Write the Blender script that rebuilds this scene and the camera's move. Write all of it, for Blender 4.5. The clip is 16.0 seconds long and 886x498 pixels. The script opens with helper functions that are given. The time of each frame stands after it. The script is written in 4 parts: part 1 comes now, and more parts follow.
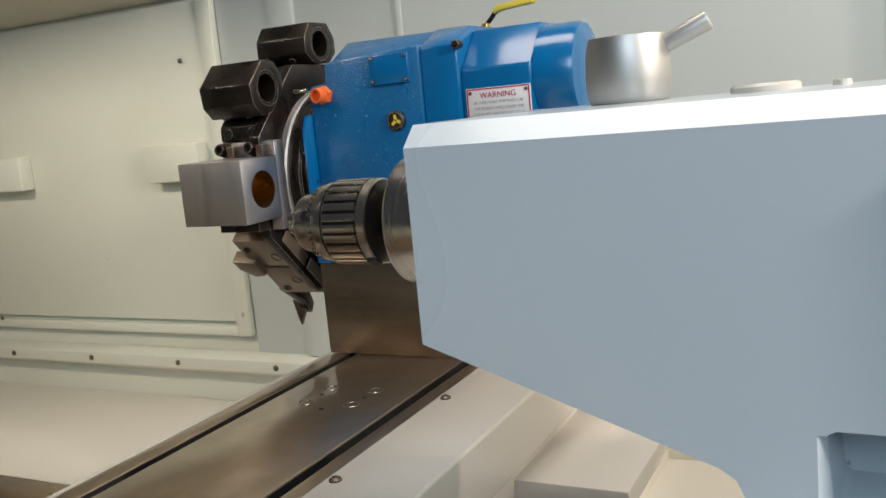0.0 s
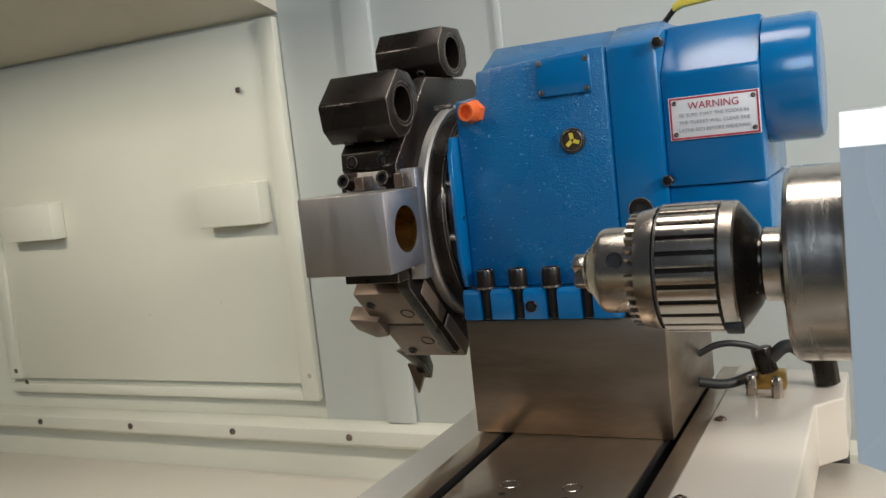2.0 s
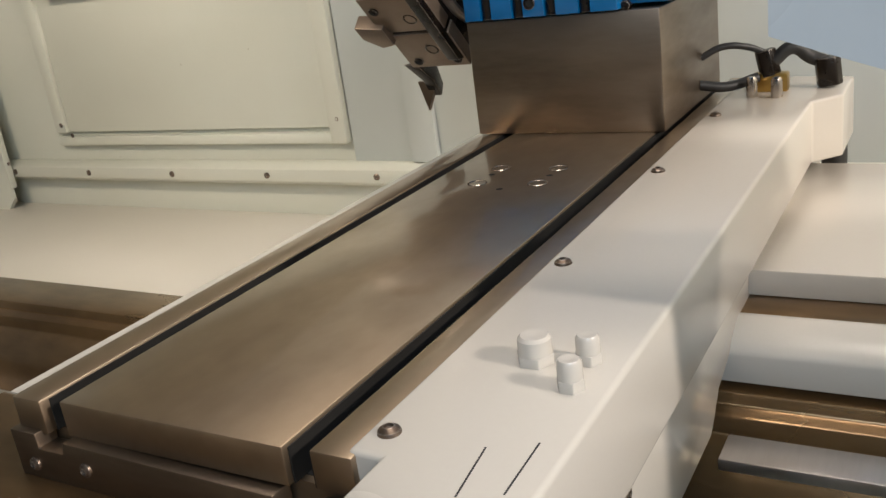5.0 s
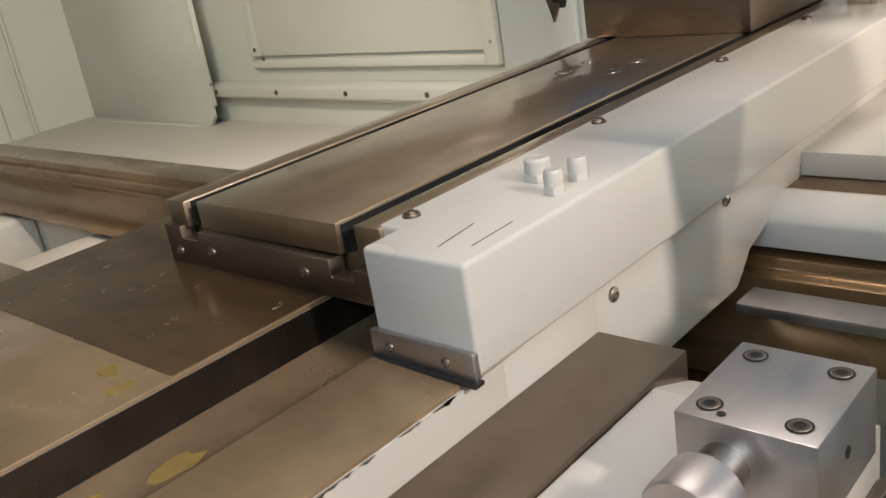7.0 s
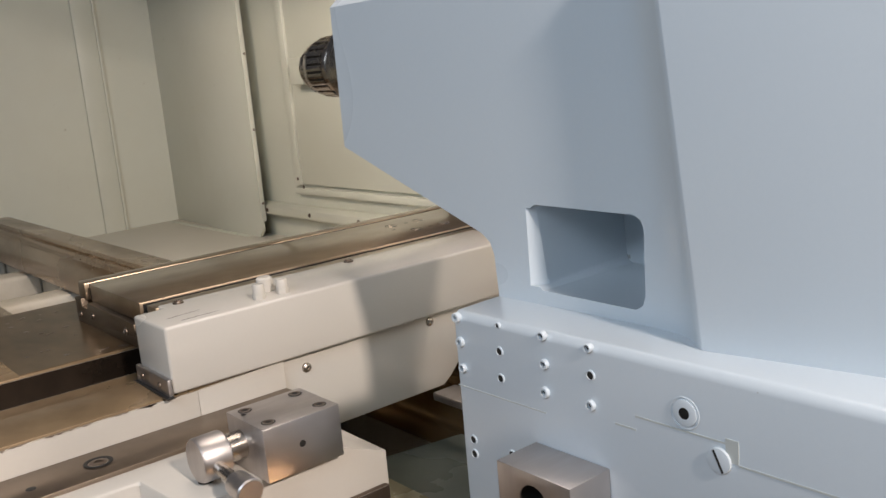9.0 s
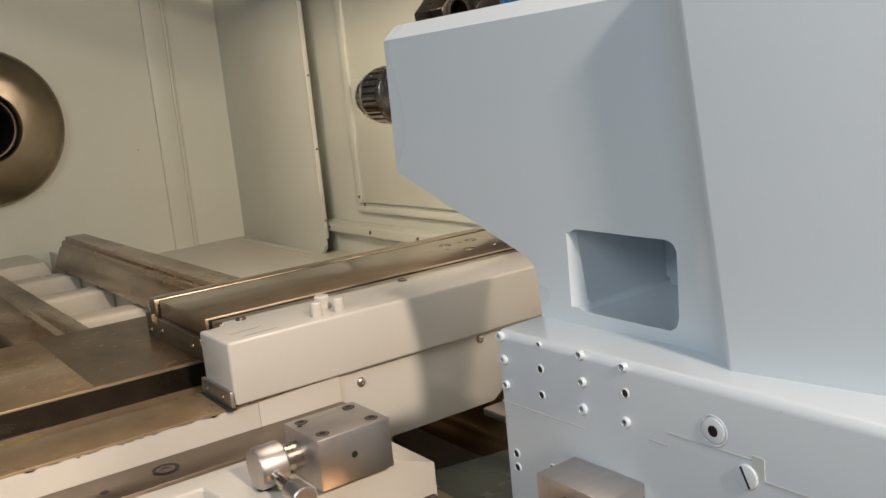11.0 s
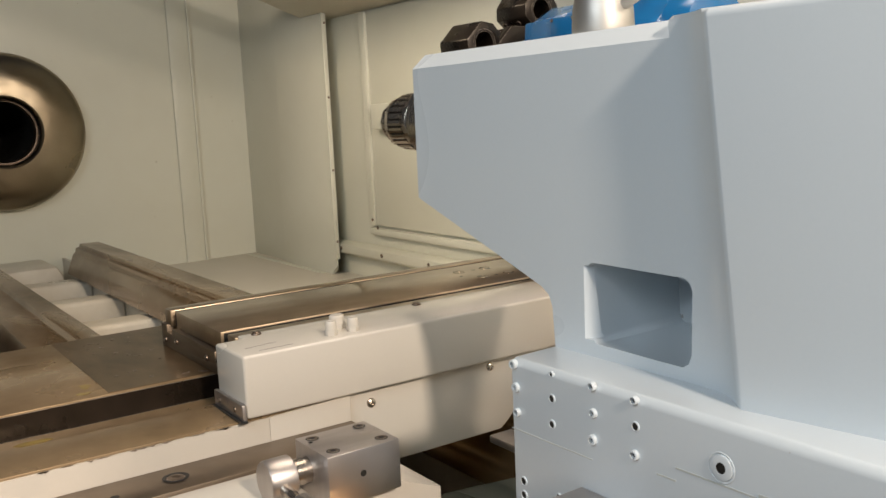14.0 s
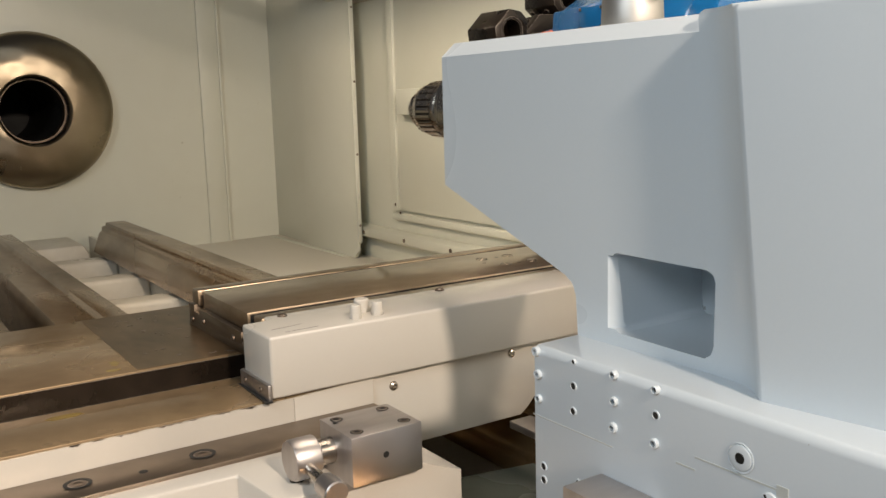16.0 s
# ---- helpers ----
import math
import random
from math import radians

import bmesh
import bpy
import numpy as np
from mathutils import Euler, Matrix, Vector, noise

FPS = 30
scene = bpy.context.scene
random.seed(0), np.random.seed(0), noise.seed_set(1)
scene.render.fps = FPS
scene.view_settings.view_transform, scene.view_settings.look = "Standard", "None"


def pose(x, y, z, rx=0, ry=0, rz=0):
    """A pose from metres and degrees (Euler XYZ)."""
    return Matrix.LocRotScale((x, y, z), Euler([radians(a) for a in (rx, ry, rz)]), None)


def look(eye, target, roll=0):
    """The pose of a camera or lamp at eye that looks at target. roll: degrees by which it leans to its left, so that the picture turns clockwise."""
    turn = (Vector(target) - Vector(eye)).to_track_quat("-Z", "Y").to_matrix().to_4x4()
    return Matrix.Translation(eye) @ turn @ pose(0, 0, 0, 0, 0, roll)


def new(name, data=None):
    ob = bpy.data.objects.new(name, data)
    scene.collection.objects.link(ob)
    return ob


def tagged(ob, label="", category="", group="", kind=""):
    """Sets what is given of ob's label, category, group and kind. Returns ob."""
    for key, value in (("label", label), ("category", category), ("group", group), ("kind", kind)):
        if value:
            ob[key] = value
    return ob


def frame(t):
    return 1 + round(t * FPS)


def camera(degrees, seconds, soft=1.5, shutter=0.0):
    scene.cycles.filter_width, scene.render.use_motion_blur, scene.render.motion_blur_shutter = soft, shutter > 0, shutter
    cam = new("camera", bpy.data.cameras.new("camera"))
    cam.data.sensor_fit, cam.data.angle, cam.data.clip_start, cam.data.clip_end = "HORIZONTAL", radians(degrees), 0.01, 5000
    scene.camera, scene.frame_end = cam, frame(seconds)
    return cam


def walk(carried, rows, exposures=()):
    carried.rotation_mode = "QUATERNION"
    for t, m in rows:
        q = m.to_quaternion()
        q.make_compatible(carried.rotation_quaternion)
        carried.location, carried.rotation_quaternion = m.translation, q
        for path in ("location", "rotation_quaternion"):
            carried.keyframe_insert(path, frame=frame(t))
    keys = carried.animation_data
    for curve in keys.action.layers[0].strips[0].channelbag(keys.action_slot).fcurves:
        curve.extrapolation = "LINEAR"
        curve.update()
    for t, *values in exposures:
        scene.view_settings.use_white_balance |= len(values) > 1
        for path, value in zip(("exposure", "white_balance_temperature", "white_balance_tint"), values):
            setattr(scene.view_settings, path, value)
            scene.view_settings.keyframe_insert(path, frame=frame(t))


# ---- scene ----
cam = camera(52.2, 16.0)
PATH = [
    (0, (1.037, -0.583, 0.497), (0.135, 1.174, 0.182), -5.4),
    (0.5, (0.902, -0.557, 0.477), (-0.003, 1.203, 0.183), -6.4),
    (1, (0.784, -0.510, 0.504), (-0.099, 1.259, 0.198), -7.2),
    (1.5, (0.708, -0.442, 0.501), (-0.199, 1.321, 0.236), -7.3),
    (2, (0.598, -0.393, 0.482), (-0.286, 1.387, 0.264), -6.2),
    (2.5, (0.505, -0.401, 0.454), (-0.338, 1.404, 0.269), -5.3),
    (3, (0.504, -0.417, 0.459), (-0.345, 1.382, 0.252), -5.4),
    (3.5, (0.513, -0.426, 0.41), (-0.283, 1.393, 0.166), -4.6),
    (4, (0.564, -0.436, 0.366), (-0.216, 1.362, -0.032), -3.5),
    (4.5, (0.644, -0.43, 0.354), (-0.21, 1.284, -0.222), -5.4),
    (5, (0.696, -0.431, 0.341), (-0.289, 1.182, -0.312), -7.9),
    (7.4, (1.025, -0.557, 0.235), (-0.351, 0.717, -0.461), -7.3),
    (7.5, (1.048, -0.515, 0.206), (-0.343, 0.744, -0.486), -6.6),
    (8, (1.379, -0.507, 0.223), (-0.036, 0.76, -0.406), -4.7),
    (8.5, (1.609, -0.539, 0.312), (0.163, 0.757, -0.171), -3.7),
    (9, (1.775, -0.535, 0.356), (0.248, 0.694, -0.043), -5.0),
    (9.5, (1.821, -0.549, 0.366), (0.255, 0.634, -0.021), -5.4),
    (12, (1.839, -0.554, 0.378), (0.208, 0.552, 0.04), -5.5),
    (12.5, (1.841, -0.56, 0.379), (0.209, 0.549, 0.05), -4.9),
    (13, (1.843, -0.566, 0.379), (0.212, 0.548, 0.062), -4.2),
    (13.5, (1.845, -0.573, 0.379), (0.215, 0.545, 0.074), -3.4),
    (14, (1.847, -0.579, 0.379), (0.217, 0.542, 0.085), -2.6),
    (14.5, (1.851, -0.589, 0.384), (0.222, 0.534, 0.092), -2.1),
    (15, (1.852, -0.593, 0.387), (0.217, 0.521, 0.093), -1.9),
    (15.5, (1.855, -0.595, 0.386), (0.211, 0.503, 0.086), -1.7),
    (16, (1.857, -0.595, 0.384), (0.205, 0.485, 0.06), -1.6),
]
walk_rows = [(t, look(eye, target, roll)) for t, eye, target, roll in PATH]
walk(cam, walk_rows, exposures=[
    (0, -0.16, 6100, 9), (3.5, -0.08, 5900, 9), (5, 0.05, 6250, 12), (7.5, 0.05, 6100, 13), (8.5, -0.05, 6150, 15),
    (9.5, -0.09, 6450, 15), (12, -0.06, 6900, 13), (16, -0.02, 6900, 13)])

# ---- world and lamps ----
world = bpy.data.worlds.new("shop_air")
scene.world = world
world.use_nodes = True
world.node_tree.nodes["Background"].inputs[0].default_value = (0.74, 0.76, 0.80, 1)
world.node_tree.nodes["Background"].inputs[1].default_value = 0.07


def area_lamp(name, eye, target, size, size_y, watts, colour, spread=180):
    data = bpy.data.lights.new(name, "AREA")
    data.shape, data.size, data.size_y = "RECTANGLE", size, size_y
    data.energy, data.color, data.spread = watts, colour, radians(spread)
    ob = new(name, data)
    ob.matrix_world = look(eye, target)
    return ob


# unseen shop lamps, warm at right, rear and above, plus two added fills
area_lamp("shop_lamp_right", (3.75, -0.22, 1.75), (0.5, 0.4, -0.05), 0.20, 0.20, 100, (1.0, 0.89, 0.76))
# added cool fill on the operator side, standing in for daylight
area_lamp("daylight_fill", (2.2, -3.2, 2.4), (0.9, 0.3, 0.2), 2.2, 1.6, 86, (0.78, 0.91, 1.0))
area_lamp("shop_lamp_rear", (3.1, 1.30, 1.75), (0.5, 0.9, 0.0), 0.22, 0.22, 36, (1.0, 0.87, 0.72))
area_lamp("shop_lamp_above", (0.35, 0.70, 3.0), (0.35, 0.65, 0.0), 1.8, 0.9, 17, (1.0, 0.88, 0.74), 110)
# added warm fill outside the hood that brightens the panel wall
area_lamp("warm_wall_fill", (-1.6, -0.4, 1.9), (-1.5, 1.87, 0.1), 0.5, 0.2, 15, (1.0, 0.85, 0.64), 105)


# ---- materials ----
def mat_base(name):
    m = bpy.data.materials.new(name)
    m.use_nodes = True
    nt = m.node_tree
    return m, nt, nt.nodes["Principled BSDF"]


def surface(name, colour, dark=None, rough=0.4, rough_var=0.1, metal=0.0, grain=60.0, patch=6.0, bump=0.1,
            bump_scale=400.0, stretch=(1, 1, 1), coat=0.0, coat_rough=0.12, patch_mix=0.5, detail=5, fleck=None, wear=None):
    """Two-scale surface: broad patches and fine grain of colour, gloss and relief."""
    m, nt, bsdf = mat_base(name)
    n, link = nt.nodes, nt.links.new
    co = n.new("ShaderNodeTexCoord")
    mp = n.new("ShaderNodeMapping")
    mp.inputs["Scale"].default_value = stretch
    link(co.outputs["Object"], mp.inputs[0])
    big, fine, rel = (n.new("ShaderNodeTexNoise") for _ in range(3))
    for node, s, d in ((big, patch, detail), (fine, grain, 4), (rel, bump_scale, 2)):
        node.inputs["Scale"].default_value, node.inputs["Detail"].default_value = s, d
        link(mp.outputs[0], node.inputs["Vector"])
    dark = dark or [c * 0.8 for c in colour]
    ramp = n.new("ShaderNodeMapRange")
    ramp.inputs[1].default_value, ramp.inputs[2].default_value = (0.0, 1.0) if detail == 1 else (0.35, 0.68)
    link(big.outputs[0], ramp.inputs[0])
    mulf = n.new("ShaderNodeMath")
    mulf.operation = "MULTIPLY"
    mulf.inputs[1].default_value = patch_mix
    link(ramp.outputs[0], mulf.inputs[0])
    fadd = n.new("ShaderNodeMath")
    fadd.operation = "MULTIPLY_ADD"
    fadd.inputs[1].default_value, fadd.inputs[2].default_value = 0.35, 0.0 if detail == 1 else -0.17
    link(fine.outputs[0], fadd.inputs[0])
    tot = n.new("ShaderNodeMath")
    tot.operation, tot.use_clamp = "ADD", True
    link(mulf.outputs[0], tot.inputs[0])
    link(fadd.outputs[0], tot.inputs[1])
    mix = n.new("ShaderNodeMix")
    mix.data_type = "RGBA"
    mix.inputs[6].default_value, mix.inputs[7].default_value = (*colour, 1), (*dark, 1)
    link(tot.outputs[0], mix.inputs[0])
    tone = mix.outputs[2]

    def over(below, mask, above):
        m2 = n.new("ShaderNodeMix")
        m2.data_type = "RGBA"
        link(mask, m2.inputs[0])
        link(below, m2.inputs[6])
        m2.inputs[7].default_value = (*above, 1)
        return m2.outputs[2]
    if fleck:
        # small scattered specks of dust, chips and drips, and painted sparkle on the blue
        spot = n.new("ShaderNodeTexNoise")
        spot.inputs["Scale"].default_value, spot.inputs["Detail"].default_value = fleck[1], 3
        link(co.outputs["Object"], spot.inputs["Vector"])
        cutoff = n.new("ShaderNodeMapRange")
        cutoff.inputs[1].default_value, cutoff.inputs[2].default_value = fleck[2], fleck[2] + 0.04
        cutoff.inputs[4].default_value = 0.75
        link(spot.outputs[0], cutoff.inputs[0])
        tone = over(tone, cutoff.outputs[0], fleck[0])
    if wear:
        # bright metal rubbed bare along the edges
        bev = n.new("ShaderNodeBevel")
        bev.samples = 4
        bev.inputs[0].default_value = wear[1]
        geo = n.new("ShaderNodeNewGeometry")
        dot = n.new("ShaderNodeVectorMath")
        dot.operation = "DOT_PRODUCT"
        link(bev.outputs[0], dot.inputs[0])
        link(geo.outputs["Normal"], dot.inputs[1])
        rub = n.new("ShaderNodeMath")
        rub.operation = "MULTIPLY_ADD"
        rub.inputs[1].default_value, rub.inputs[2].default_value = 0.10, -0.05
        link(fine.outputs[0], rub.inputs[0])
        lift = n.new("ShaderNodeMath")
        lift.operation = "ADD"
        link(dot.outputs["Value"], lift.inputs[0])
        link(rub.outputs[0], lift.inputs[1])
        edge = n.new("ShaderNodeMapRange")
        edge.inputs[1].default_value, edge.inputs[2].default_value = 0.965, 0.90
        link(lift.outputs[0], edge.inputs[0])
        tone = over(tone, edge.outputs[0], wear[0])
    link(tone, bsdf.inputs["Base Color"])
    rr = n.new("ShaderNodeMapRange")
    rr.inputs[1].default_value, rr.inputs[2].default_value = (0.0, 1.0) if detail == 1 else (0.3, 0.7)
    rr.inputs[3].default_value, rr.inputs[4].default_value = max(0.03, rough - rough_var), min(1, rough + rough_var)
    link(big.outputs[0], rr.inputs[0])
    link(rr.outputs[0], bsdf.inputs["Roughness"])
    bsdf.inputs["Metallic"].default_value = metal
    bsdf.inputs["Coat Weight"].default_value = coat
    bsdf.inputs["Coat Roughness"].default_value = coat_rough
    if bump:
        bp = n.new("ShaderNodeBump")
        bp.inputs["Strength"].default_value, bp.inputs["Distance"].default_value = bump, 0.002
        link(rel.outputs[0], bp.inputs["Height"])
        link(bp.outputs[0], bsdf.inputs["Normal"])
    return m


M_WALL = surface("cream_sheet_paint", (0.68, 0.68, 0.59), (0.615, 0.60, 0.50), 0.36, 0.08, grain=9, patch=1.2, bump=0.06, bump_scale=120, fleck=((0.30, 0.24, 0.15), 26, 0.76))
M_WALLGREY = surface("grey_sheet_paint", (0.54, 0.57, 0.55), (0.49, 0.515, 0.495), 0.35, 0.06, grain=9, patch=1.2, bump=0.06, bump_scale=120)
M_HOOD = surface("hood_paint", (0.60, 0.57, 0.48), (0.5, 0.46, 0.37), 0.5, 0.08, grain=12, patch=2, bump=0.05)
M_TAIL = surface("pale_grey_enamel", (0.66, 0.72, 0.765), (0.60, 0.67, 0.72), 0.28, 0.02, detail=1, grain=220, patch=2.5, bump=0.07, bump_scale=45, coat=0.4, patch_mix=0.15, fleck=((0.34, 0.33, 0.31), 48, 0.775))
M_WHITE = surface("white_enamel", (0.65, 0.605, 0.54), (0.60, 0.55, 0.48), 0.26, 0.03, detail=1, grain=220, patch=4, bump=0.05, bump_scale=40, coat=0.3, patch_mix=0.15)
M_CAST = surface("white_painted_casting", (0.66, 0.62, 0.54), (0.50, 0.44, 0.35), 0.35, 0.1, grain=30, patch=5, bump=0.35, bump_scale=60)
# pale flecks colour in both dust and the glossy finish's sparkle
M_BLUE = surface("blue_cast_enamel", (0.004, 0.128, 0.33), (0.004, 0.085, 0.24), 0.27, 0.08, grain=150, patch=8, bump=0.6, bump_scale=330, coat=0.3, fleck=((0.16, 0.36, 0.55), 210, 0.67))
M_BLUES = surface("blue_smooth_enamel", (0.004, 0.14, 0.37), (0.004, 0.10, 0.28), 0.20, 0.06, grain=40, patch=8, bump=0.12, bump_scale=90, coat=0.4)
M_WAY = surface("ground_steel_way", (0.35, 0.215, 0.10), (0.06, 0.035, 0.015), 0.30, 0.12, 0.8, patch_mix=0.9, grain=40, patch=3.2, bump=0.02, bump_scale=700, stretch=(0.45, 1, 1), coat=0.35)
M_DRYWAY = surface("dry_tan_way", (0.40, 0.28, 0.16), (0.19, 0.125, 0.068), 0.33, 0.12, 0.5, patch_mix=0.8, grain=40, patch=6, bump=0.03, bump_scale=500, coat=0.5, coat_rough=0.08)
M_SLIDE = surface("slide_steel", (0.55, 0.435, 0.315), (0.28, 0.21, 0.14), 0.40, 0.08, 1.0, patch_mix=0.85, grain=30, patch=5, bump=0.015, bump_scale=500, stretch=(1, 0.6, 1), coat=0.7, coat_rough=0.05)
M_BOX = surface("ground_box_steel", (0.33, 0.265, 0.205), (0.155, 0.118, 0.086), 0.40, 0.07, 1.0, patch_mix=0.85, grain=60, patch=6, bump=0.04, bump_scale=500, stretch=(0.5, 0.5, 2.2))
M_ALU = surface("milled_steel", (0.59, 0.55, 0.53), (0.48, 0.445, 0.425), 0.42, 0.08, 1.0, grain=50, patch=8, bump=0.05, bump_scale=500, stretch=(6, 1, 1))
M_SATIN = surface("satin_aluminium", (0.52, 0.505, 0.48), (0.44, 0.425, 0.40), 0.52, 0.06, 1.0, grain=80, patch=10, bump=0.04, bump_scale=500)
M_STAIN = surface("yellow_oil_film", (0.36, 0.25, 0.07), (0.24, 0.16, 0.06), 0.12, 0.05, 0.3, grain=60, patch=30, bump=0.0)
M_BRIGHT = surface("polished_steel", (0.58, 0.53, 0.47), (0.36, 0.30, 0.25), 0.25, 0.08, 1.0, grain=70, patch=16, bump=0.03, bump_scale=500)
M_TURN = surface("turned_steel", (0.58, 0.54, 0.49), (0.42, 0.38, 0.33), 0.24, 0.08, 1.0, grain=60, patch=12, bump=0.05, bump_scale=300, stretch=(12, 1, 1))
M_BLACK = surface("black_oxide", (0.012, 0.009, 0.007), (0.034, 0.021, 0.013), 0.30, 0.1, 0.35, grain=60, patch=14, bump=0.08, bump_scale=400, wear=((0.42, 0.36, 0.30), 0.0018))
M_TOOL = surface("brown_oxide_tool", (0.20, 0.15, 0.115), (0.10, 0.07, 0.05), 0.38, 0.1, 0.9, grain=60, patch=14, bump=0.08, bump_scale=400, wear=((0.5, 0.45, 0.4), 0.0025))
M_TAN = surface("tan_oxide_plate", (0.27, 0.205, 0.155), (0.19, 0.14, 0.10), 0.45, 0.08, 0.6, grain=60, patch=14, bump=0.05, bump_scale=400, wear=((0.5, 0.45, 0.4), 0.0016))
M_PAN = surface("white_floor_paint", (0.72, 0.68, 0.61), (0.66, 0.61, 0.53), 0.55, 0.08, detail=1, grain=200, patch=3, bump=0.0)
# near-black that paints the shade inside holes, sockets, bores and slots
M_DARK = surface("recess_shade", (0.012, 0.011, 0.010), (0.02, 0.018, 0.015), 0.6, 0.1, 0.0, bump=0.0)
M_RUBBER = surface("black_rubber_hose", (0.02, 0.02, 0.02), (0.035, 0.033, 0.03), 0.5, 0.1, bump=0.1)
M_ORANGE = surface("orange_plastic", (0.85, 0.16, 0.03), (0.75, 0.12, 0.02), 0.4, 0.05, bump=0.05)
M_BRASS = surface("brass_fitting", (0.55, 0.36, 0.10), (0.38, 0.24, 0.08), 0.3, 0.08, 1.0, grain=80, patch=20)
M_YELLOW = surface("yellow_plastic", (0.75, 0.58, 0.06), (0.6, 0.45, 0.05), 0.45, 0.05)
M_LABEL = surface("label_white", (0.78, 0.76, 0.76), (0.72, 0.70, 0.70), 0.35, 0.05, bump=0.0)
M_RED = surface("label_red", (0.45, 0.03, 0.06), (0.4, 0.03, 0.05), 0.4, 0.05, bump=0.0)
M_INK = surface("label_ink", (0.38, 0.37, 0.40), (0.45, 0.44, 0.46), 0.5, 0.05, bump=0.0)
M_GREEN = surface("grey_green_pan", (0.15, 0.165, 0.14), (0.085, 0.09, 0.07), 0.3, 0.1, grain=20, patch=4, bump=0.1, bump_scale=60)
M_OIL = surface("oily_strip_paint", (0.40, 0.36, 0.24), (0.25, 0.21, 0.11), 0.3, 0.1, grain=20, patch=6, bump=0.1, bump_scale=60)
M_SPOOL = surface("spun_steel_face", (0.36, 0.30, 0.22), (0.19, 0.15, 0.10), 0.33, 0.08, 1.0, grain=9, patch=3.2, bump=0.5, bump_scale=3.0)
lathe_turn = M_SPOOL.node_tree.nodes.new("ShaderNodeTangent")
lathe_turn.direction_type, lathe_turn.axis = "RADIAL", "X"
spool_face = M_SPOOL.node_tree.nodes["Principled BSDF"]
spool_face.inputs["Anisotropic"].default_value = 0.85
for node in M_SPOOL.node_tree.nodes:
    if node.bl_idname == "ShaderNodeBump":
        node.inputs["Distance"].default_value = 0.06
M_SPOOL.node_tree.links.new(lathe_turn.outputs[0], spool_face.inputs["Tangent"])


# ---- mesh helpers ----
def part(name, bm, material, parent=None, label="", bevel=0.0, segs=2, angle=35):
    """Links a bmesh as one mesh object, with its sharp edges rounded."""
    bmesh.ops.recalc_face_normals(bm, faces=bm.faces)
    if bevel:
        edges = [e for e in bm.edges if len(e.link_faces) == 2 and e.calc_face_angle(0) > radians(angle)]
        bmesh.ops.bevel(bm, geom=edges, offset=bevel, segments=segs, affect="EDGES", profile=0.5, clamp_overlap=True)
    me = bpy.data.meshes.new(name)
    bm.to_mesh(me)
    bm.free()
    me.materials.append(material)
    me.polygons.foreach_set("use_smooth", [True] * len(me.polygons))
    me.set_sharp_from_angle(angle=radians(32))
    ob = new(name, me)
    if parent:
        ob.parent = parent
    if label:
        tagged(ob, label)
    return ob


def thing(name, place, label, category, group="", kind=""):
    ob = new(name)
    ob.location = place
    ob.empty_display_size = 0.02
    return tagged(ob, label, category, group, kind)


def box(x0, x1, y0, y1, z0, z1, bm=None):
    bm = bm or bmesh.new()
    vs = [bm.verts.new(p) for p in ((x0, y0, z0), (x1, y0, z0), (x1, y1, z0), (x0, y1, z0), (x0, y0, z1), (x1, y0, z1), (x1, y1, z1), (x0, y1, z1))]
    for q in ((0, 3, 2, 1), (4, 5, 6, 7), (0, 1, 5, 4), (1, 2, 6, 5), (2, 3, 7, 6), (3, 0, 4, 7)):
        bm.faces.new([vs[i] for i in q])
    return bm


def prism(points, axis, a, b, bm=None):
    """A polygon drawn in the plane across an axis, drawn out from a to b along it."""
    bm = bm or bmesh.new()

    def at(p, s):
        return {"x": (s, p[0], p[1]), "y": (p[0], s, p[1]), "z": (p[0], p[1], s)}[axis]
    lo = [bm.verts.new(at(p, a)) for p in points]
    hi = [bm.verts.new(at(p, b)) for p in points]
    k = len(points)
    bm.faces.new(lo[::-1])
    bm.faces.new(hi)
    for i in range(k):
        bm.faces.new((lo[i], lo[(i + 1) % k], hi[(i + 1) % k], hi[i]))
    return bm


def spin(profile, origin, direction, seg=32, bm=None, close=True):
    """A turned shape: (distance along, radius) pairs about an axis."""
    bm = bm or bmesh.new()
    turn = Vector((0, 0, 1)).rotation_difference(Vector(direction).normalized()).to_matrix().to_4x4()
    m = Matrix.Translation(origin) @ turn
    rings = []
    for s, r in profile:
        if r < 1e-6:
            rings.append([bm.verts.new(m @ Vector((0, 0, s)))])
        else:
            rings.append([bm.verts.new(m @ Vector((r * math.cos(2 * math.pi * i / seg), r * math.sin(2 * math.pi * i / seg), s))) for i in range(seg)])
    for A, B in zip(rings, rings[1:]):
        for i in range(seg):
            j = (i + 1) % seg
            if len(A) == 1 and len(B) == 1:
                continue
            if len(A) == 1:
                bm.faces.new((A[0], B[i], B[j]))
            elif len(B) == 1:
                bm.faces.new((A[i], A[j], B[0]))
            else:
                bm.faces.new((A[i], A[j], B[j], B[i]))
    if close:
        for R in (rings[0], rings[-1]):
            if len(R) > 2:
                bm.faces.new(R)
    return bm


def rod(p0, p1, r, seg=20, r2=None, bm=None):
    p0, p1 = Vector(p0), Vector(p1)
    return spin([(0, r), ((p1 - p0).length, r if r2 is None else r2)], p0, p1 - p0, seg, bm)


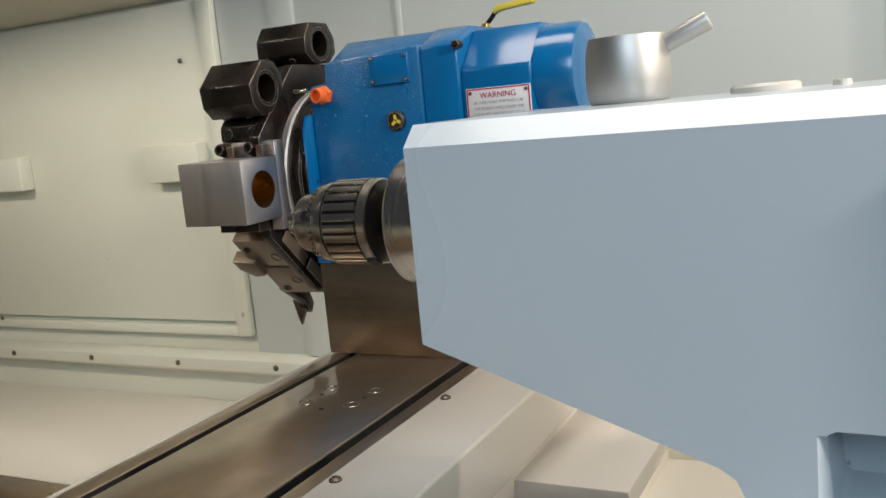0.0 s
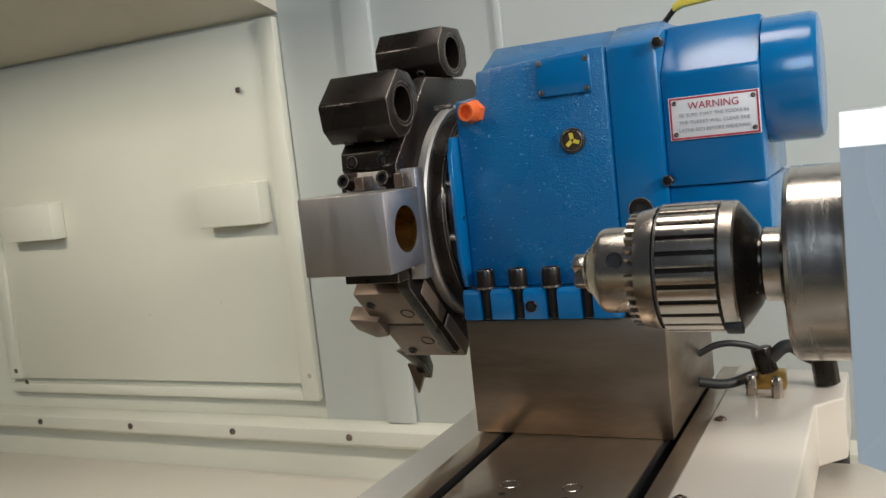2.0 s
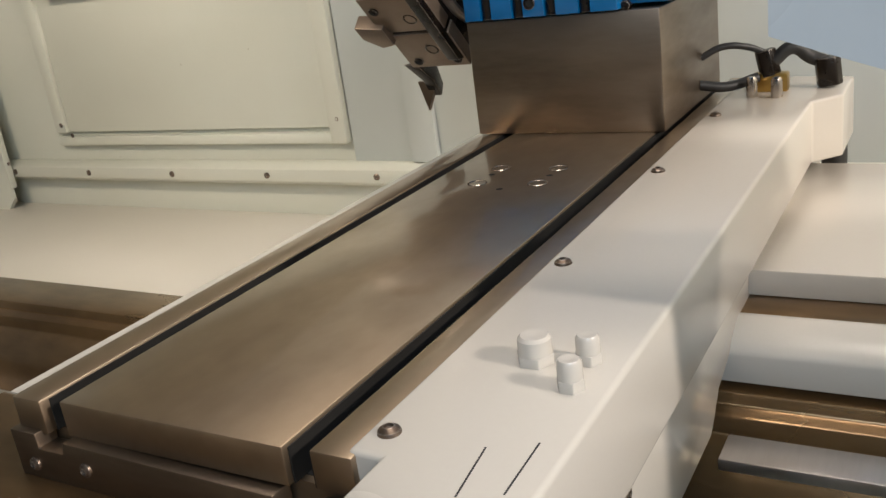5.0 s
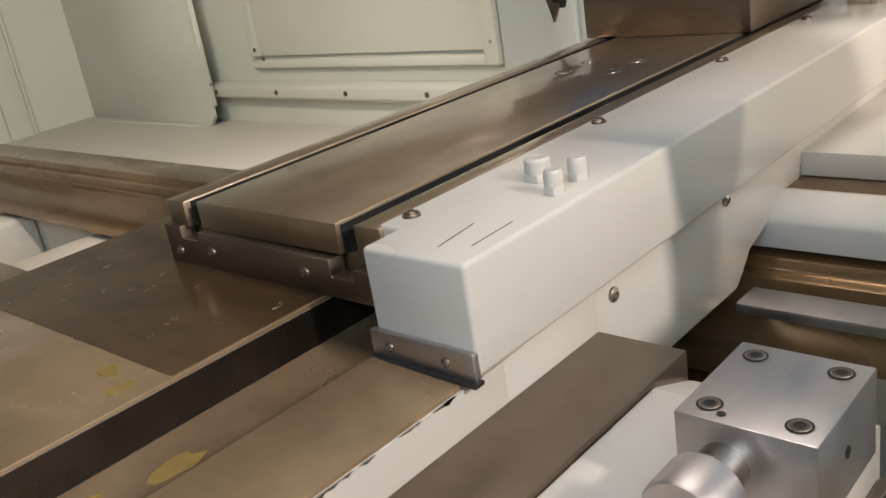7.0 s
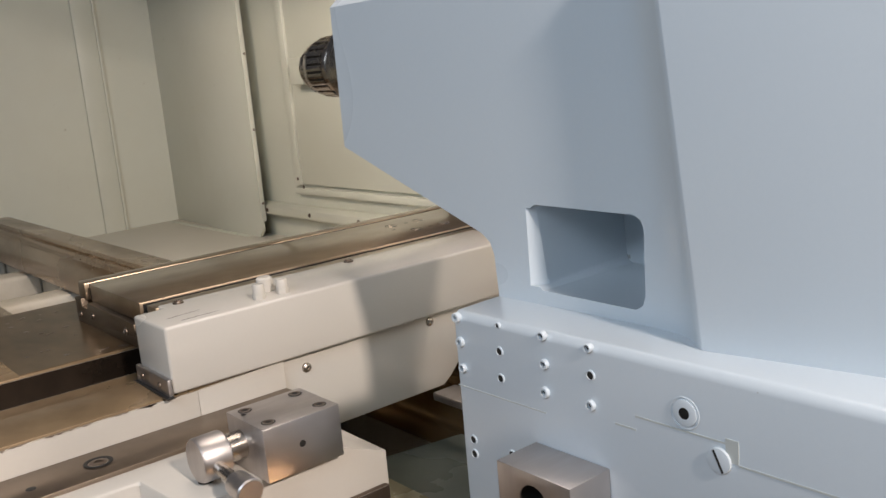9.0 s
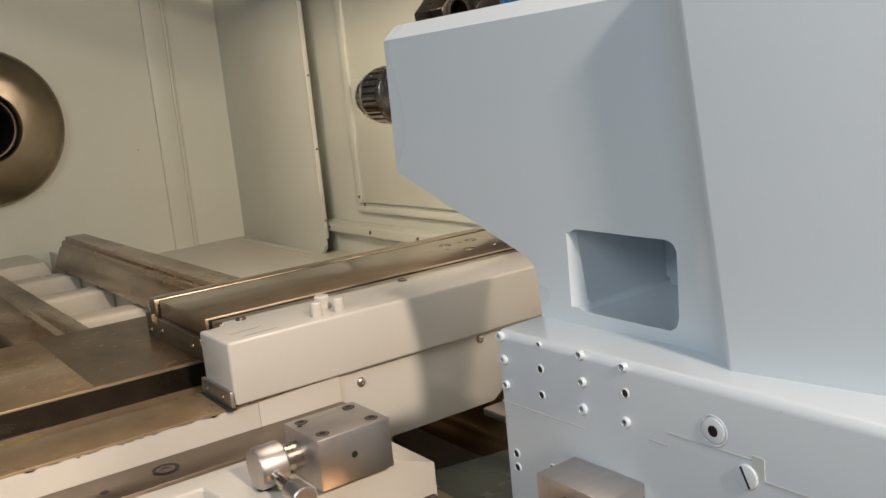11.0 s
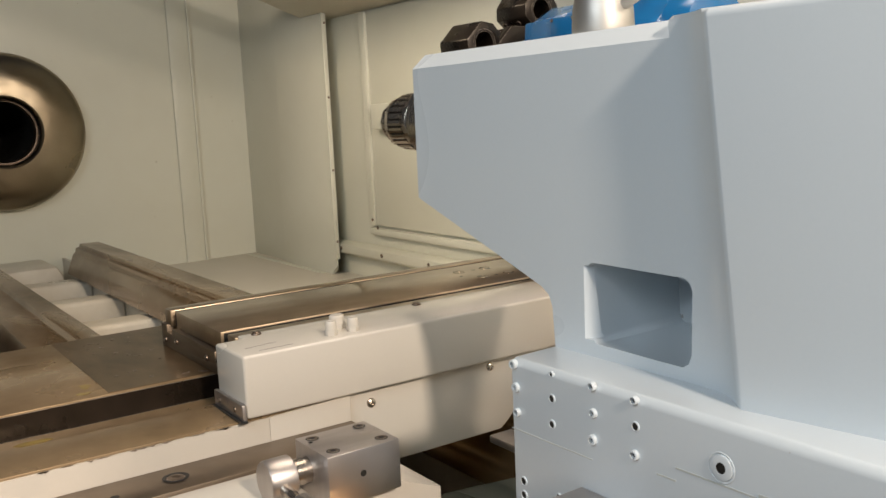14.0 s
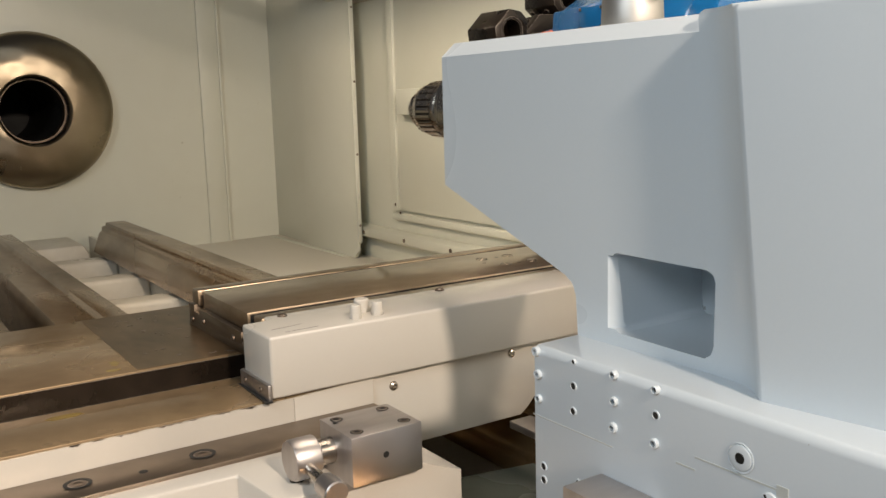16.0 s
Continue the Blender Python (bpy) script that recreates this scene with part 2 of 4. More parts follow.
def cut(ob, *cutters):
    """Takes the cutters' solids out of a mesh object for good."""
    for bm in cutters:
        bmesh.ops.recalc_face_normals(bm, faces=bm.faces)
        me = bpy.data.meshes.new("cutter")
        bm.to_mesh(me)
        bm.free()
        tool = new("cutter", me)
        mod = ob.modifiers.new("cut", "BOOLEAN")
        mod.object, mod.operation, mod.solver = tool, "DIFFERENCE", "EXACT"
        world_m = ob.matrix_world.copy()
        tool.matrix_world = world_m
        bpy.context.view_layer.update()
        made = bpy.data.meshes.new_from_object(ob.evaluated_get(bpy.context.evaluated_depsgraph_get()))
        ob.modifiers.clear()
        ob.data = made
        bpy.data.objects.remove(tool)
    ob.data.set_sharp_from_angle(angle=radians(32))
    return ob


def curve_tube(name, points, r, material, parent=None, label=""):
    cu = bpy.data.curves.new(name, "CURVE")
    cu.dimensions, cu.bevel_depth, cu.bevel_resolution, cu.resolution_u = "3D", r, 4, 10
    sp = cu.splines.new("BEZIER")
    sp.bezier_points.add(len(points) - 1)
    for bp, p in zip(sp.bezier_points, points):
        bp.co, bp.handle_left_type, bp.handle_right_type = p, "AUTO", "AUTO"
    tmp = new("tmp_curve", cu)
    bpy.context.view_layer.update()
    me = bpy.data.meshes.new_from_object(tmp.evaluated_get(bpy.context.evaluated_depsgraph_get()))
    bpy.data.objects.remove(tmp)
    me.materials.clear()
    me.materials.append(material)
    me.polygons.foreach_set("use_smooth", [True] * len(me.polygons))
    ob = new(name, me)
    if parent:
        ob.parent = parent
    return tagged(ob, label) if label else ob


def socket_screw(parent, place, direction, r=0.009, h=0.008, material=M_BLACK, name="socket_screw", label="", hexagon=0.58):
    """Cap screw head with a hex socket sunk into it."""
    bm = spin([(0, r), (h * 0.85, r), (h, r * 0.9), (h, r * hexagon)], place, direction, 20, close=False)
    s = part(name, bm, material, parent, label)
    d = Vector(direction).normalized()
    part("socket", spin([(h * 0.45, 0), (h * 0.45, r * hexagon * 1.1), (h, r * hexagon * 1.1)], place, d, 6, close=False), M_DARK, s)
    return s


def button_screw(parent, place, direction, r=0.008, material=M_BRIGHT):
    h = r * 0.6
    s = part("button_screw", spin([(0, r), (h * 0.5, r * 0.93), (h * 0.9, r * 0.6), (h, r * 0.42), (h * 0.5, r * 0.40), (h * 0.45, 0)], place, direction, 18, close=False), material, parent)
    return s


def tapped_hole(parent, place, direction, r=0.006, collar=0.0):
    """A drilled hole with its rim, or a painted bush round it."""
    if collar:
        b = part("bush", spin([(-0.002, collar), (0.004, collar), (0.005, collar * 0.9), (0.005, r), (-0.002, r)], place, direction, 20, close=False), M_TAIL, parent)
    else:
        b = part("hole_rim", spin([(-0.002, r * 1.35), (0.0012, r * 1.3), (0.0016, r), (-0.002, r)], place, direction, 18, close=False), M_TAIL, parent)
    part("bore", spin([(0.0004, 0), (0.0004, r), (-0.002, r)], place, direction, 16, close=False), M_DARK, b)
    return b


# ---- enclosure ----
YW = 1.87          # inner face of the back wall
back = tagged(part("wall_back", box(-4.6, 3.2, YW, YW + 0.05, -0.9, 2.6), M_WALL), "cream painted sheet metal back wall of the enclosure", "wall", kind="structure")
tagged(part("wall_back_grey", box(-0.98, 1.05, YW - 0.008, YW - 0.001, -0.33, 2.5), M_WALLGREY, None, bevel=0.002), "grey painted upper sheet of the back wall", "wall", kind="structure")
for i, (x, w, d) in enumerate(((-0.755, 0.09, 0.02), (-0.30, 0.02, 0.012), (1.05, 0.03, 0.03))):
    tagged(part("trim", box(x, x + w, YW - 0.008 - d, YW - 0.008, -0.30, 2.5), M_WALLGREY, None, bevel=0.003), "grey folded seam strip on the back wall", "trim", kind="structure")
rail = tagged(part("wall_rail", prism([(YW, -0.30), (YW - 0.035, -0.305), (YW - 0.06, -0.318), (YW - 0.06, -0.36), (YW - 0.045, -0.372), (YW, -0.375)], "x", -2.75, 3.0), M_WALL, None, bevel=0.003), "cream bolted rail along the foot of the back wall", "rail", kind="structure")
for k in range(9):
    button_screw(rail, (-2.635 + k * 0.44, YW - 0.06, -0.339), (0, -1, 0), 0.011, M_TOOL)

# access panel on the back wall
panel = thing("access_panel", (-1.65, YW, -0.2), "large cream access panel with raised edge strips and two box handles", "panel")
panel.location = (0, 0, 0)
part("sheet", box(-2.30, -1.045, YW - 0.016, YW - 0.002, -0.19, 0.92), M_WALL, panel, bevel=0.003)
for n, b in (("edge_strip", (-2.36, -2.30, YW - 0.03, YW - 0.002, -0.19, 0.92)), ("edge_strip", (-1.045, -0.985, YW - 0.034, YW - 0.002, -0.24, 0.92)), ("edge_strip", (-2.36, -1.045, YW - 0.03, YW - 0.002, -0.24, -0.205))):
    part(n, box(*b), M_WALL, panel, bevel=0.005)
for x, z in ((-2.32, -0.16), (-1.01, -0.16), (-2.27, -0.20), (-1.14, 0.725)):
    button_screw(panel, (x, YW - 0.030, z), (0, -1, 0), 0.009, M_TOOL)
for x in (-2.205, -1.322):
    part("box_handle", prism([(x, 0.318), (x + 0.24, 0.318), (x + 0.24, 0.447), (x, 0.447)], "y", YW - 0.075, YW - 0.016), M_WALL, panel, bevel=0.006)

# floor of the enclosure behind the bed
tagged(part("floor_back", prism([(1.16, -0.60), (1.16, -0.51), (1.19, -0.50), (YW, -0.49), (YW, -0.62)], "x", -3.9, 0.44), M_PAN, None, bevel=0.004), "white enamel chip floor behind the bed", "floor", kind="structure")
tagged(part("floor_trough", box(-3.9, 3.0, 0.70, 1.16, -0.66, -0.60), M_WALLGREY), "grey painted trough beside the bed", "floor", kind="structure")
tagged(part("floor_back_low", box(0.44, 3.0, 1.16, YW, -0.62, -0.56), M_PAN), "white enamel chip floor behind the tailstock", "floor", kind="structure")

# hood over the left end
tagged(part("ceiling_hood", prism([(YW, 0.93), (YW - 0.10, 0.955), (0.55, 1.42), (0.55, 1.46), (YW, 1.02)], "x", -2.9, -0.98), M_HOOD, None), "tan painted sloping hood over the work space", "ceiling", kind="structure")
tagged(part("wall_front", box(-4.6, 0.2, -1.6, -1.55, -0.9, 0.2), M_WALL), "cream sheet metal front guard", "wall", kind="structure")
tagged(part("floor", box(-5.0, 5.0, -6.0, 3.0, -1.15, -1.1), M_GREEN), "grey-green workshop floor under the machine", "floor", kind="structure")

# headstock wall at the left end
XH = -3.9
hw = tagged(part("wall_headstock", box(XH - 0.05, XH, -1.55, YW, -0.62, 1.5), M_WALL), "cream painted headstock end wall", "wall", kind="structure")
cut(hw, rod((XH - 0.2, 0.335, 0.39), (XH + 0.2, 0.335, 0.39), 0.1835, 48))
for y0, y1, d in ((1.345, 1.47, 0.02), (1.47, 1.485, 0.03)):
    tagged(part("trim", box(XH, XH + d, y0, y1, -0.62, 1.5), M_WALL, None, bevel=0.004), "cream folded seam on the headstock wall", "trim", kind="structure")
guard = prism([(XH, 1.828), (-3.42, 1.815), (-3.34, 1.795), (-3.28, 1.790), (-2.66, 1.777), (-2.642, 1.785), (-2.66, 1.797), (-3.28, 1.806), (-3.40, 1.84), (XH, 1.852)], "z", -0.50, 1.3)
cg = thing("corner_guard", (0, 0, 0), "folded cream sheet guard in the far corner", "guard")
g = part("sheet", guard, M_WALL, cg, bevel=0.003)
cut(g, prism([(-2.60, -0.55), (-2.60, -0.40), (-2.76, -0.55)], "y", 1.6, 1.9))
part("hem", box(-2.652, -2.636, 1.772, 1.800, -0.40, 1.3), M_WALL, cg, bevel=0.003)
for z in (-0.30, 0.10, 0.50, 0.90):
    button_screw(cg, (-2.636, 1.79, z), (1, 0, 0), 0.007, M_TOOL)
part("foot_flange", box(-3.85, -2.78, 1.745, 1.778, -0.499, -0.488), M_WALL, cg, bevel=0.002)

spindle = thing("spindle_nose", (XH, 0.335, 0.39), "large turned steel spindle nose with a dark through bore", "spindle")
part("face_disc", spin([(0, 0.45), (0.04, 0.45)] + [(0.05 + 0.085 * math.sin(math.pi / 2 * k / 10) ** 0.8, 0.205 + 0.245 * math.cos(math.pi / 2 * k / 10)) for k in range(11)] + [(0.125, 0.192), (0.11, 0.186), (0.02, 0.186)], (0, 0, 0), (1, 0, 0), 72, close=False), M_SPOOL, spindle)
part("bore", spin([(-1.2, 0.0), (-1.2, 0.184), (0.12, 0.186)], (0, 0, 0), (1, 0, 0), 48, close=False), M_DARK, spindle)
part("bore_ring", spin([(0.06, 0.1855), (0.06, 0.176), (-0.02, 0.174)], (0, 0, 0), (1, 0, 0), 64, close=False), M_TOOL, spindle)

# ---- bed ----
bed = thing("lathe_bed", (0, 0, 0), "long lathe bed with brown ground ways and white painted ribs", "machine bed")
part("rear_way", prism([(0.70, -0.245), (0.595, -0.245), (0.592, -0.262), (0.572, -0.266), (0.568, -0.290), (0.555, -0.300), (0.515, -0.405), (0.585, -0.425), (0.60, -0.95), (0.70, -0.95)], "x", -3.45, 2.6), M_WAY, bed, bevel=0.003)
part("front_way", prism([(0.105, -0.262), (0.105, -0.31), (0.06, -0.34), (0.06, -0.95), (-0.12, -0.95), (-0.12, -0.33), (-0.10, -0.28), (0.02, -0.28), (0.03, -0.262)], "x", -3.45, 2.6), M_WAY, bed, bevel=0.003)
part("outer_way", prism([(-0.23, -0.285), (-0.23, -0.34), (-0.27, -0.95), (-0.42, -0.95), (-0.42, -0.285)], "x", -3.45, 2.6), M_WAY, bed, bevel=0.003)
part("guide_strip", box(0.475, 2.5, 0.455, 0.511, -0.268, -0.252), M_ALU, bed, bevel=0.003)
part("inner_wall", box(-3.88, 0.3, 0.585, 0.60, -0.95, -0.37), M_CAST, bed)
part("inner_wall", box(-3.88, 0.3, 0.06, 0.075, -0.95, -0.34), M_CAST, bed)
for k in range(6):
    x = -3.35 + k * 0.62
    part("rib", prism([(0.076, -0.90), (0.076, -0.38), (0.14, -0.415), (0.50, -0.42), (0.584, -0.43), (0.584, -0.90)], "x", x, x + 0.16), M_CAST, bed, bevel=0.02, segs=3)
part("bed_floor", box(-3.88, 2.6, 0.07, 0.59, -0.95, -0.72), M_CAST, bed)
part("end_block", prism([(-0.5, -0.36), (0.47, -0.36), (0.50, -0.42), (0.50, -0.9), (-0.5, -0.9)], "x", -3.88, -3.46), M_CAST, bed, bevel=0.02)
part("chip_slope", prism([(0.24, -0.335), (0.52, -0.36), (0.52, -0.38), (0.24, -0.36)], "x", 0.47, 2.6), M_GREEN, bed)
part("edge_strip", box(0.47, 2.6, 0.107, 0.24, -0.36, -0.30), M_OIL, bed, bevel=0.004)
part("way_cover", prism([(0.604, -0.236), (0.604, -0.194), (0.614, -0.182), (0.655, -0.166), (0.668, -0.166), (0.668, -0.236)], "x", 0.40, 2.5), M_WHITE, bed, bevel=0.004)
part("cover_strip", box(0.40, 2.5, 0.668, 0.765, -0.236, -0.168), M_WAY, bed, bevel=0.003)

# ---- saddle ----
saddle = thing("saddle", (0, 0, 0), "carriage saddle with oily ground cross ways and white painted sides", "saddle")
part("cross_way", prism([(-0.23, -0.20), (-0.23, -0.078), (0.247, -0.078), (0.247, -0.125), (0.33, -0.125), (0.352, -0.104), (0.463, -0.108), (0.463, -0.20)], "y", -0.95, 0.10), M_DRYWAY, saddle, bevel=0.002)
part("oil_wet_face", box(-0.226, 0.243, -0.200, 0.095, -0.0779, -0.0772), M_WAY, saddle, "dark oil-wet end of the cross way")
# thin black plate added over the step, its shaded side put into the colour
part("step_face_shade", box(0.2472, 0.2486, -0.95, 0.095, -0.1245, -0.0815), M_BLACK, saddle)
part("side_casting", prism([(-0.95, -0.112), (0.0, -0.112), (0.0, -0.24), (-0.95, -0.24)], "x", 0.4635, 0.4665), M_WHITE, saddle)
part("core_casting", box(-0.22, 0.20, 0.101, 1.40, -0.24, -0.078), M_WHITE, saddle)
part("end_casting", prism([(0.157, -0.104), (1.40, -0.104), (1.40, -0.20), (0.60, -0.20), (0.545, -0.215), (0.52, -0.240), (0.50, -0.255), (0.157, -0.255)], "x", 0.20, 0.458), M_WHITE, saddle, bevel=0.004)
part("front_casting", prism([(0.0005, -0.112), (0.1555, -0.106), (0.1555, -0.255), (0.0005, -0.255)], "x", 0.40, 0.4665), M_WHITE, saddle, bevel=0.002)
part("band_plate", box(0.467, 0.567, -0.62, 0.155, -0.19, -0.153), M_BOX, saddle, bevel=0.002)
for y in (-0.18, -0.366):
    s = part("counterbore", spin([(0.0012, 0.0205), (0.0012, 0.0150), (-0.003, 0.0145), (-0.003, 0.0)], (0.517, y, -0.153), (0, 0, 1), 24, close=False), M_DARK, saddle)
    part("screw_head", spin([(-0.002, 0.0140), (0.0008, 0.0135), (0.0012, 0.0115), (0.0012, 0.0068)], (0.517, y, -0.153), (0, 0, 1), 20, close=False), M_TOOL, s)
part("pin_hole", spin([(0.0006, 0.007), (0.0006, 0)], (0.53, -0.275, -0.153), (0, 0, 1), 16, close=False), M_DARK, saddle)
apron = part("apron", prism([(0.567, 0.157), (0.745, 0.157), (0.745, -0.148), (0.615, -0.160), (0.60, -0.95), (0.567, -0.95)], "z", -0.62, -0.157), M_WHITE, saddle, bevel=0.006)
cut(apron, prism([(0.084, -0.150), (0.084, -0.158), (0.158, -0.188), (0.175, -0.190), (0.175, -0.150)], "x", 0.50, 0.80))
part("rear_wing", box(0.44, 0.652, 0.725, 1.25, -0.168, -0.13), M_WHITE, saddle, bevel=0.004)
for y, z in ((0.202, -0.133), (0.476, -0.120)):
    button_screw(saddle, (0.458, y, z), (1, 0, 0), 0.009, M_BRIGHT)
w = part("apron_wiper", box(0.7455, 0.758, -0.035, 0.148, -0.42, -0.232), M_TOOL, saddle, "oily brown metal wiper plate", bevel=0.004)
part("wiper_lip", box(0.7585, 0.766, -0.012, 0.128, -0.42, -0.256), M_RUBBER, w)
for y, z in ((-0.022, -0.246), (0.100, -0.243), (-0.024, -0.33)):
    button_screw(w, (0.758, y, z), (1, 0, 0), 0.008, M_TOOL)

def blot(parent, name, material, x, y, z, r, ry, seed, n=14):
    """A thin irregular film lying on a flat surface."""
    rnd = random.Random(seed)
    pts = [(x + r * rnd.uniform(0.55, 1.0) * math.cos(2 * math.pi * i / n), y + ry * rnd.uniform(0.55, 1.0) * math.sin(2 * math.pi * i / n)) for i in range(n)]
    return part(name, prism(pts, "z", z, z + 0.0006), material, parent)


for i, (x, y, r, ry) in enumerate(((0.215, -0.235, 0.009, 0.016), (0.305, -0.25, 0.020, 0.035))):
    blot(saddle, "oil_film", M_STAIN, x, y, -0.078 if x < 0.247 else -0.1248, r, ry, i)
spots = random.Random(11)
for i in range(26):
    blot(saddle, "oil_spot", M_TOOL, spots.uniform(-0.20, 0.23), spots.uniform(-0.19, -0.02), -0.0771, spots.uniform(0.002, 0.006), spots.uniform(0.002, 0.010), 40 + i, 9)
for x, y, r, ry in ((0.17, -0.225, 0.020, 0.012), (0.28, -0.34, 0.012, 0.04)):
    blot(saddle, "oil_film", M_STAIN, x, y, -0.0779 if x < 0.247 else -0.1248, r, ry, int(1000 * x))
rnd = random.Random(5)
for i in range(14):
    y, h, w = -0.05 - 0.32 * rnd.random() ** 1.2, rnd.uniform(0.0015, 0.0045), rnd.uniform(0.008, 0.030)
    edge = [(y + w * k / 6, -0.1115 - h * rnd.uniform(0.1, 1.0) * math.sin(math.pi * (k + 0.5) / 7)) for k in range(7)]
    part("paint_chip", prism([(y, -0.1115)] + edge + [(y + w, -0.1115)], "x", 0.4655, 0.4671), M_TOOL, saddle)

# ---- cross slide ----
slide = thing("cross_slide", (0, 0, 0), "flat dark ground steel cross slide with two dovetail slots", "cross slide")
part("bed_plate", box(-0.038, 0.335, 0.012, 1.40, -0.075, -0.035), M_SLIDE, slide)
part("left_strip", box(-0.040, -0.002, -0.004, 1.40, -0.034, 0.0), M_SLIDE, slide, bevel=0.0022)
part("centre_plate", box(0.020, 0.270, 0.0, 1.40, -0.034, 0.001), M_SLIDE, slide, bevel=0.0022)
part("right_strip", box(0.292, 0.330, 0.004, 1.40, -0.034, 0.0), M_SLIDE, slide, bevel=0.0022)
# near-black floor and added side strips put the slots' shade into colour
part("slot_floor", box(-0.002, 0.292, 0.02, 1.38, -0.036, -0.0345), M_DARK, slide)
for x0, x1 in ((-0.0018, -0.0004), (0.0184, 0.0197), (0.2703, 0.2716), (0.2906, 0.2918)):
    part("slot_shade", box(x0, x1, 0.006, 1.38, -0.034, -0.0025), M_DARK, slide)
wp = part("front_wiper", prism([(-0.045, -0.03), (-0.010, -0.03), (-0.010, -0.045), (0.022, -0.045), (0.026, -0.033), (0.262, -0.036), (0.262, -0.055), (0.295, -0.055), (0.295, -0.042), (0.352, -0.042), (0.352, -0.078), (-0.045, -0.078)], "y", -0.012, 0.010), M_BOX, slide, "oily brown folded wiper plate", bevel=0.0015)
for x in (-0.02, 0.05, 0.22):
    button_screw(wp, (x, -0.012, -0.055 if x > 0 else -0.062), (0, -1, 0), 0.007, M_TOOL)
for dx, dy in ((-0.007, 0), (0.084, 0.003), (-0.008, -0.078), (0.083, -0.073)):
    part("plug_ring", spin([(0.0004, 0.0145), (0.0009, 0.0138), (0.0006, 0.0126), (0.0003, 0.0122)], (0.106 + dx, 0.744 + dy, 0.001), (0, 0, 1), 28, close=False), M_BRIGHT, slide)
for dx, dy in ((0.086, -0.036), (0.040, -0.105), (-0.005, -0.036)):
    part("small_hole", spin([(0.0006, 0.005), (0.0006, 0)], (0.106 + dx, 0.744 + dy, 0.001), (0, 0, 1), 12, close=False), M_DARK, slide)

cover = thing("slide_cover", (0, 0, 0), "glossy white painted guard along the cross slide", "guard")
part("cover_shell", prism([(0.352, -0.042), (0.477, -0.042), (0.477, 1.15), (0.520, 1.20), (0.520, 1.36), (0.322, 1.40), (0.322, 0.010), (0.352, 0.010)], "z", -0.104, 0.0025), M_WHITE, cover, bevel=0.005, segs=3)
for y in (0.04, 0.385, 0.73, 1.06):
    button_screw(cover, (0.341, y, 0.0025), (0, 0, 1), 0.0095, M_TOOL)
cw = part("cover_wiper", box(0.350, 0.478, -0.050, -0.042, -0.106, -0.078), M_ALU, cover, "bare metal wiper clip", bevel=0.002)
for x in (0.375, 0.445):
    button_screw(cw, (x, -0.05, -0.092), (0, -1, 0), 0.005, M_TOOL)
part("wiper_lip", box(0.350, 0.482, -0.056, -0.044, -0.1075, -0.104), M_RUBBER, cover)
for x, y, r, h in ((0.402, 0.172, 0.0165, 0.027), (0.444, 0.182, 0.0115, 0.027), (0.446, 0.137, 0.0115, 0.028)):
    f = part("grease_fitting", spin([(0.002, r), (h * 0.42, r)], (x, y, 0), (0, 0, 1), 6), M_WHITE, cover, bevel=0.001)
    part("fitting_cap", spin([(h * 0.42, r * 0.88), (h * 0.9, r * 0.85), (h, r * 0.7), (h, r * 0.35), (h * 0.96, 0)], (x, y, 0), (0, 0, 1), 20, close=False), M_WHITE, f)

for (x0, y0), (x1, y1) in (((0.426, -0.016), (0.419, 0.043)), ((0.455, -0.004), (0.453, 0.059))):
    bm = box(-0.0007, 0.0007, 0, math.hypot(x1 - x0, y1 - y0), 0.0021, 0.0027)
    bm.transform(Matrix.Translation((x0, y0, 0)) @ Matrix.Rotation(-math.atan2(x1 - x0, y1 - y0), 4, "Z"))
    part("scribed_line", bm, M_RUBBER, cover)
# fittings and hoses at the rear of the guard
for x, y in ((0.372, 1.20), (0.415, 1.19)):
    part("hose_fitting", spin([(0.0, 0.010), (0.03, 0.010), (0.036, 0.007)], (x, y, 0.002), (0, 0, 1), 6), M_BRIGHT, cover, bevel=0.001)
f = part("brass_elbow", box(0.365, 0.425, 1.235, 1.265, 0.002, 0.035), M_BRASS, cover, "brass hose elbow", bevel=0.004)
part("hose_nut", rod((0.395, 1.25, 0.03), (0.385, 1.25, 0.075), 0.019, 6), M_BLACK, cover, bevel=0.002)
part("hose_nut", rod((0.49, 1.27, 0.005), (0.485, 1.27, 0.055), 0.022, 8), M_BLACK, cover, bevel=0.003)
curve_tube("hose", [(0.286, 1.20, 0.075), (0.32, 1.21, 0.09), (0.36, 1.23, 0.085), (0.385, 1.25, 0.07)], 0.006, M_RUBBER, cover)
curve_tube("hose", [(0.286, 1.18, 0.030), (0.33, 1.20, 0.022), (0.375, 1.235, 0.03)], 0.009, M_RUBBER, cover)
curve_tube("hose", [(0.40, 1.25, 0.055), (0.43, 1.26, 0.075), (0.46, 1.27, 0.055), (0.485, 1.27, 0.045)], 0.012, M_RUBBER, cover)
part("support_foot", rod((0.495, 1.30, -0.18), (0.495, 1.30, -0.10), 0.022, 20), M_RUBBER, cover)

# ---- turret tower ----
riser = tagged(part("riser_block", box(-0.044, 0.288, 0.956, 1.33, 0.001, 0.194), M_BOX, None, bevel=0.003), "ground brown steel riser block under the turret", "riser block")

YT, ZT = 1.12, 0.366        # turret axis
YS, ZS = 0.332, 0.368       # tailstock and spindle axis

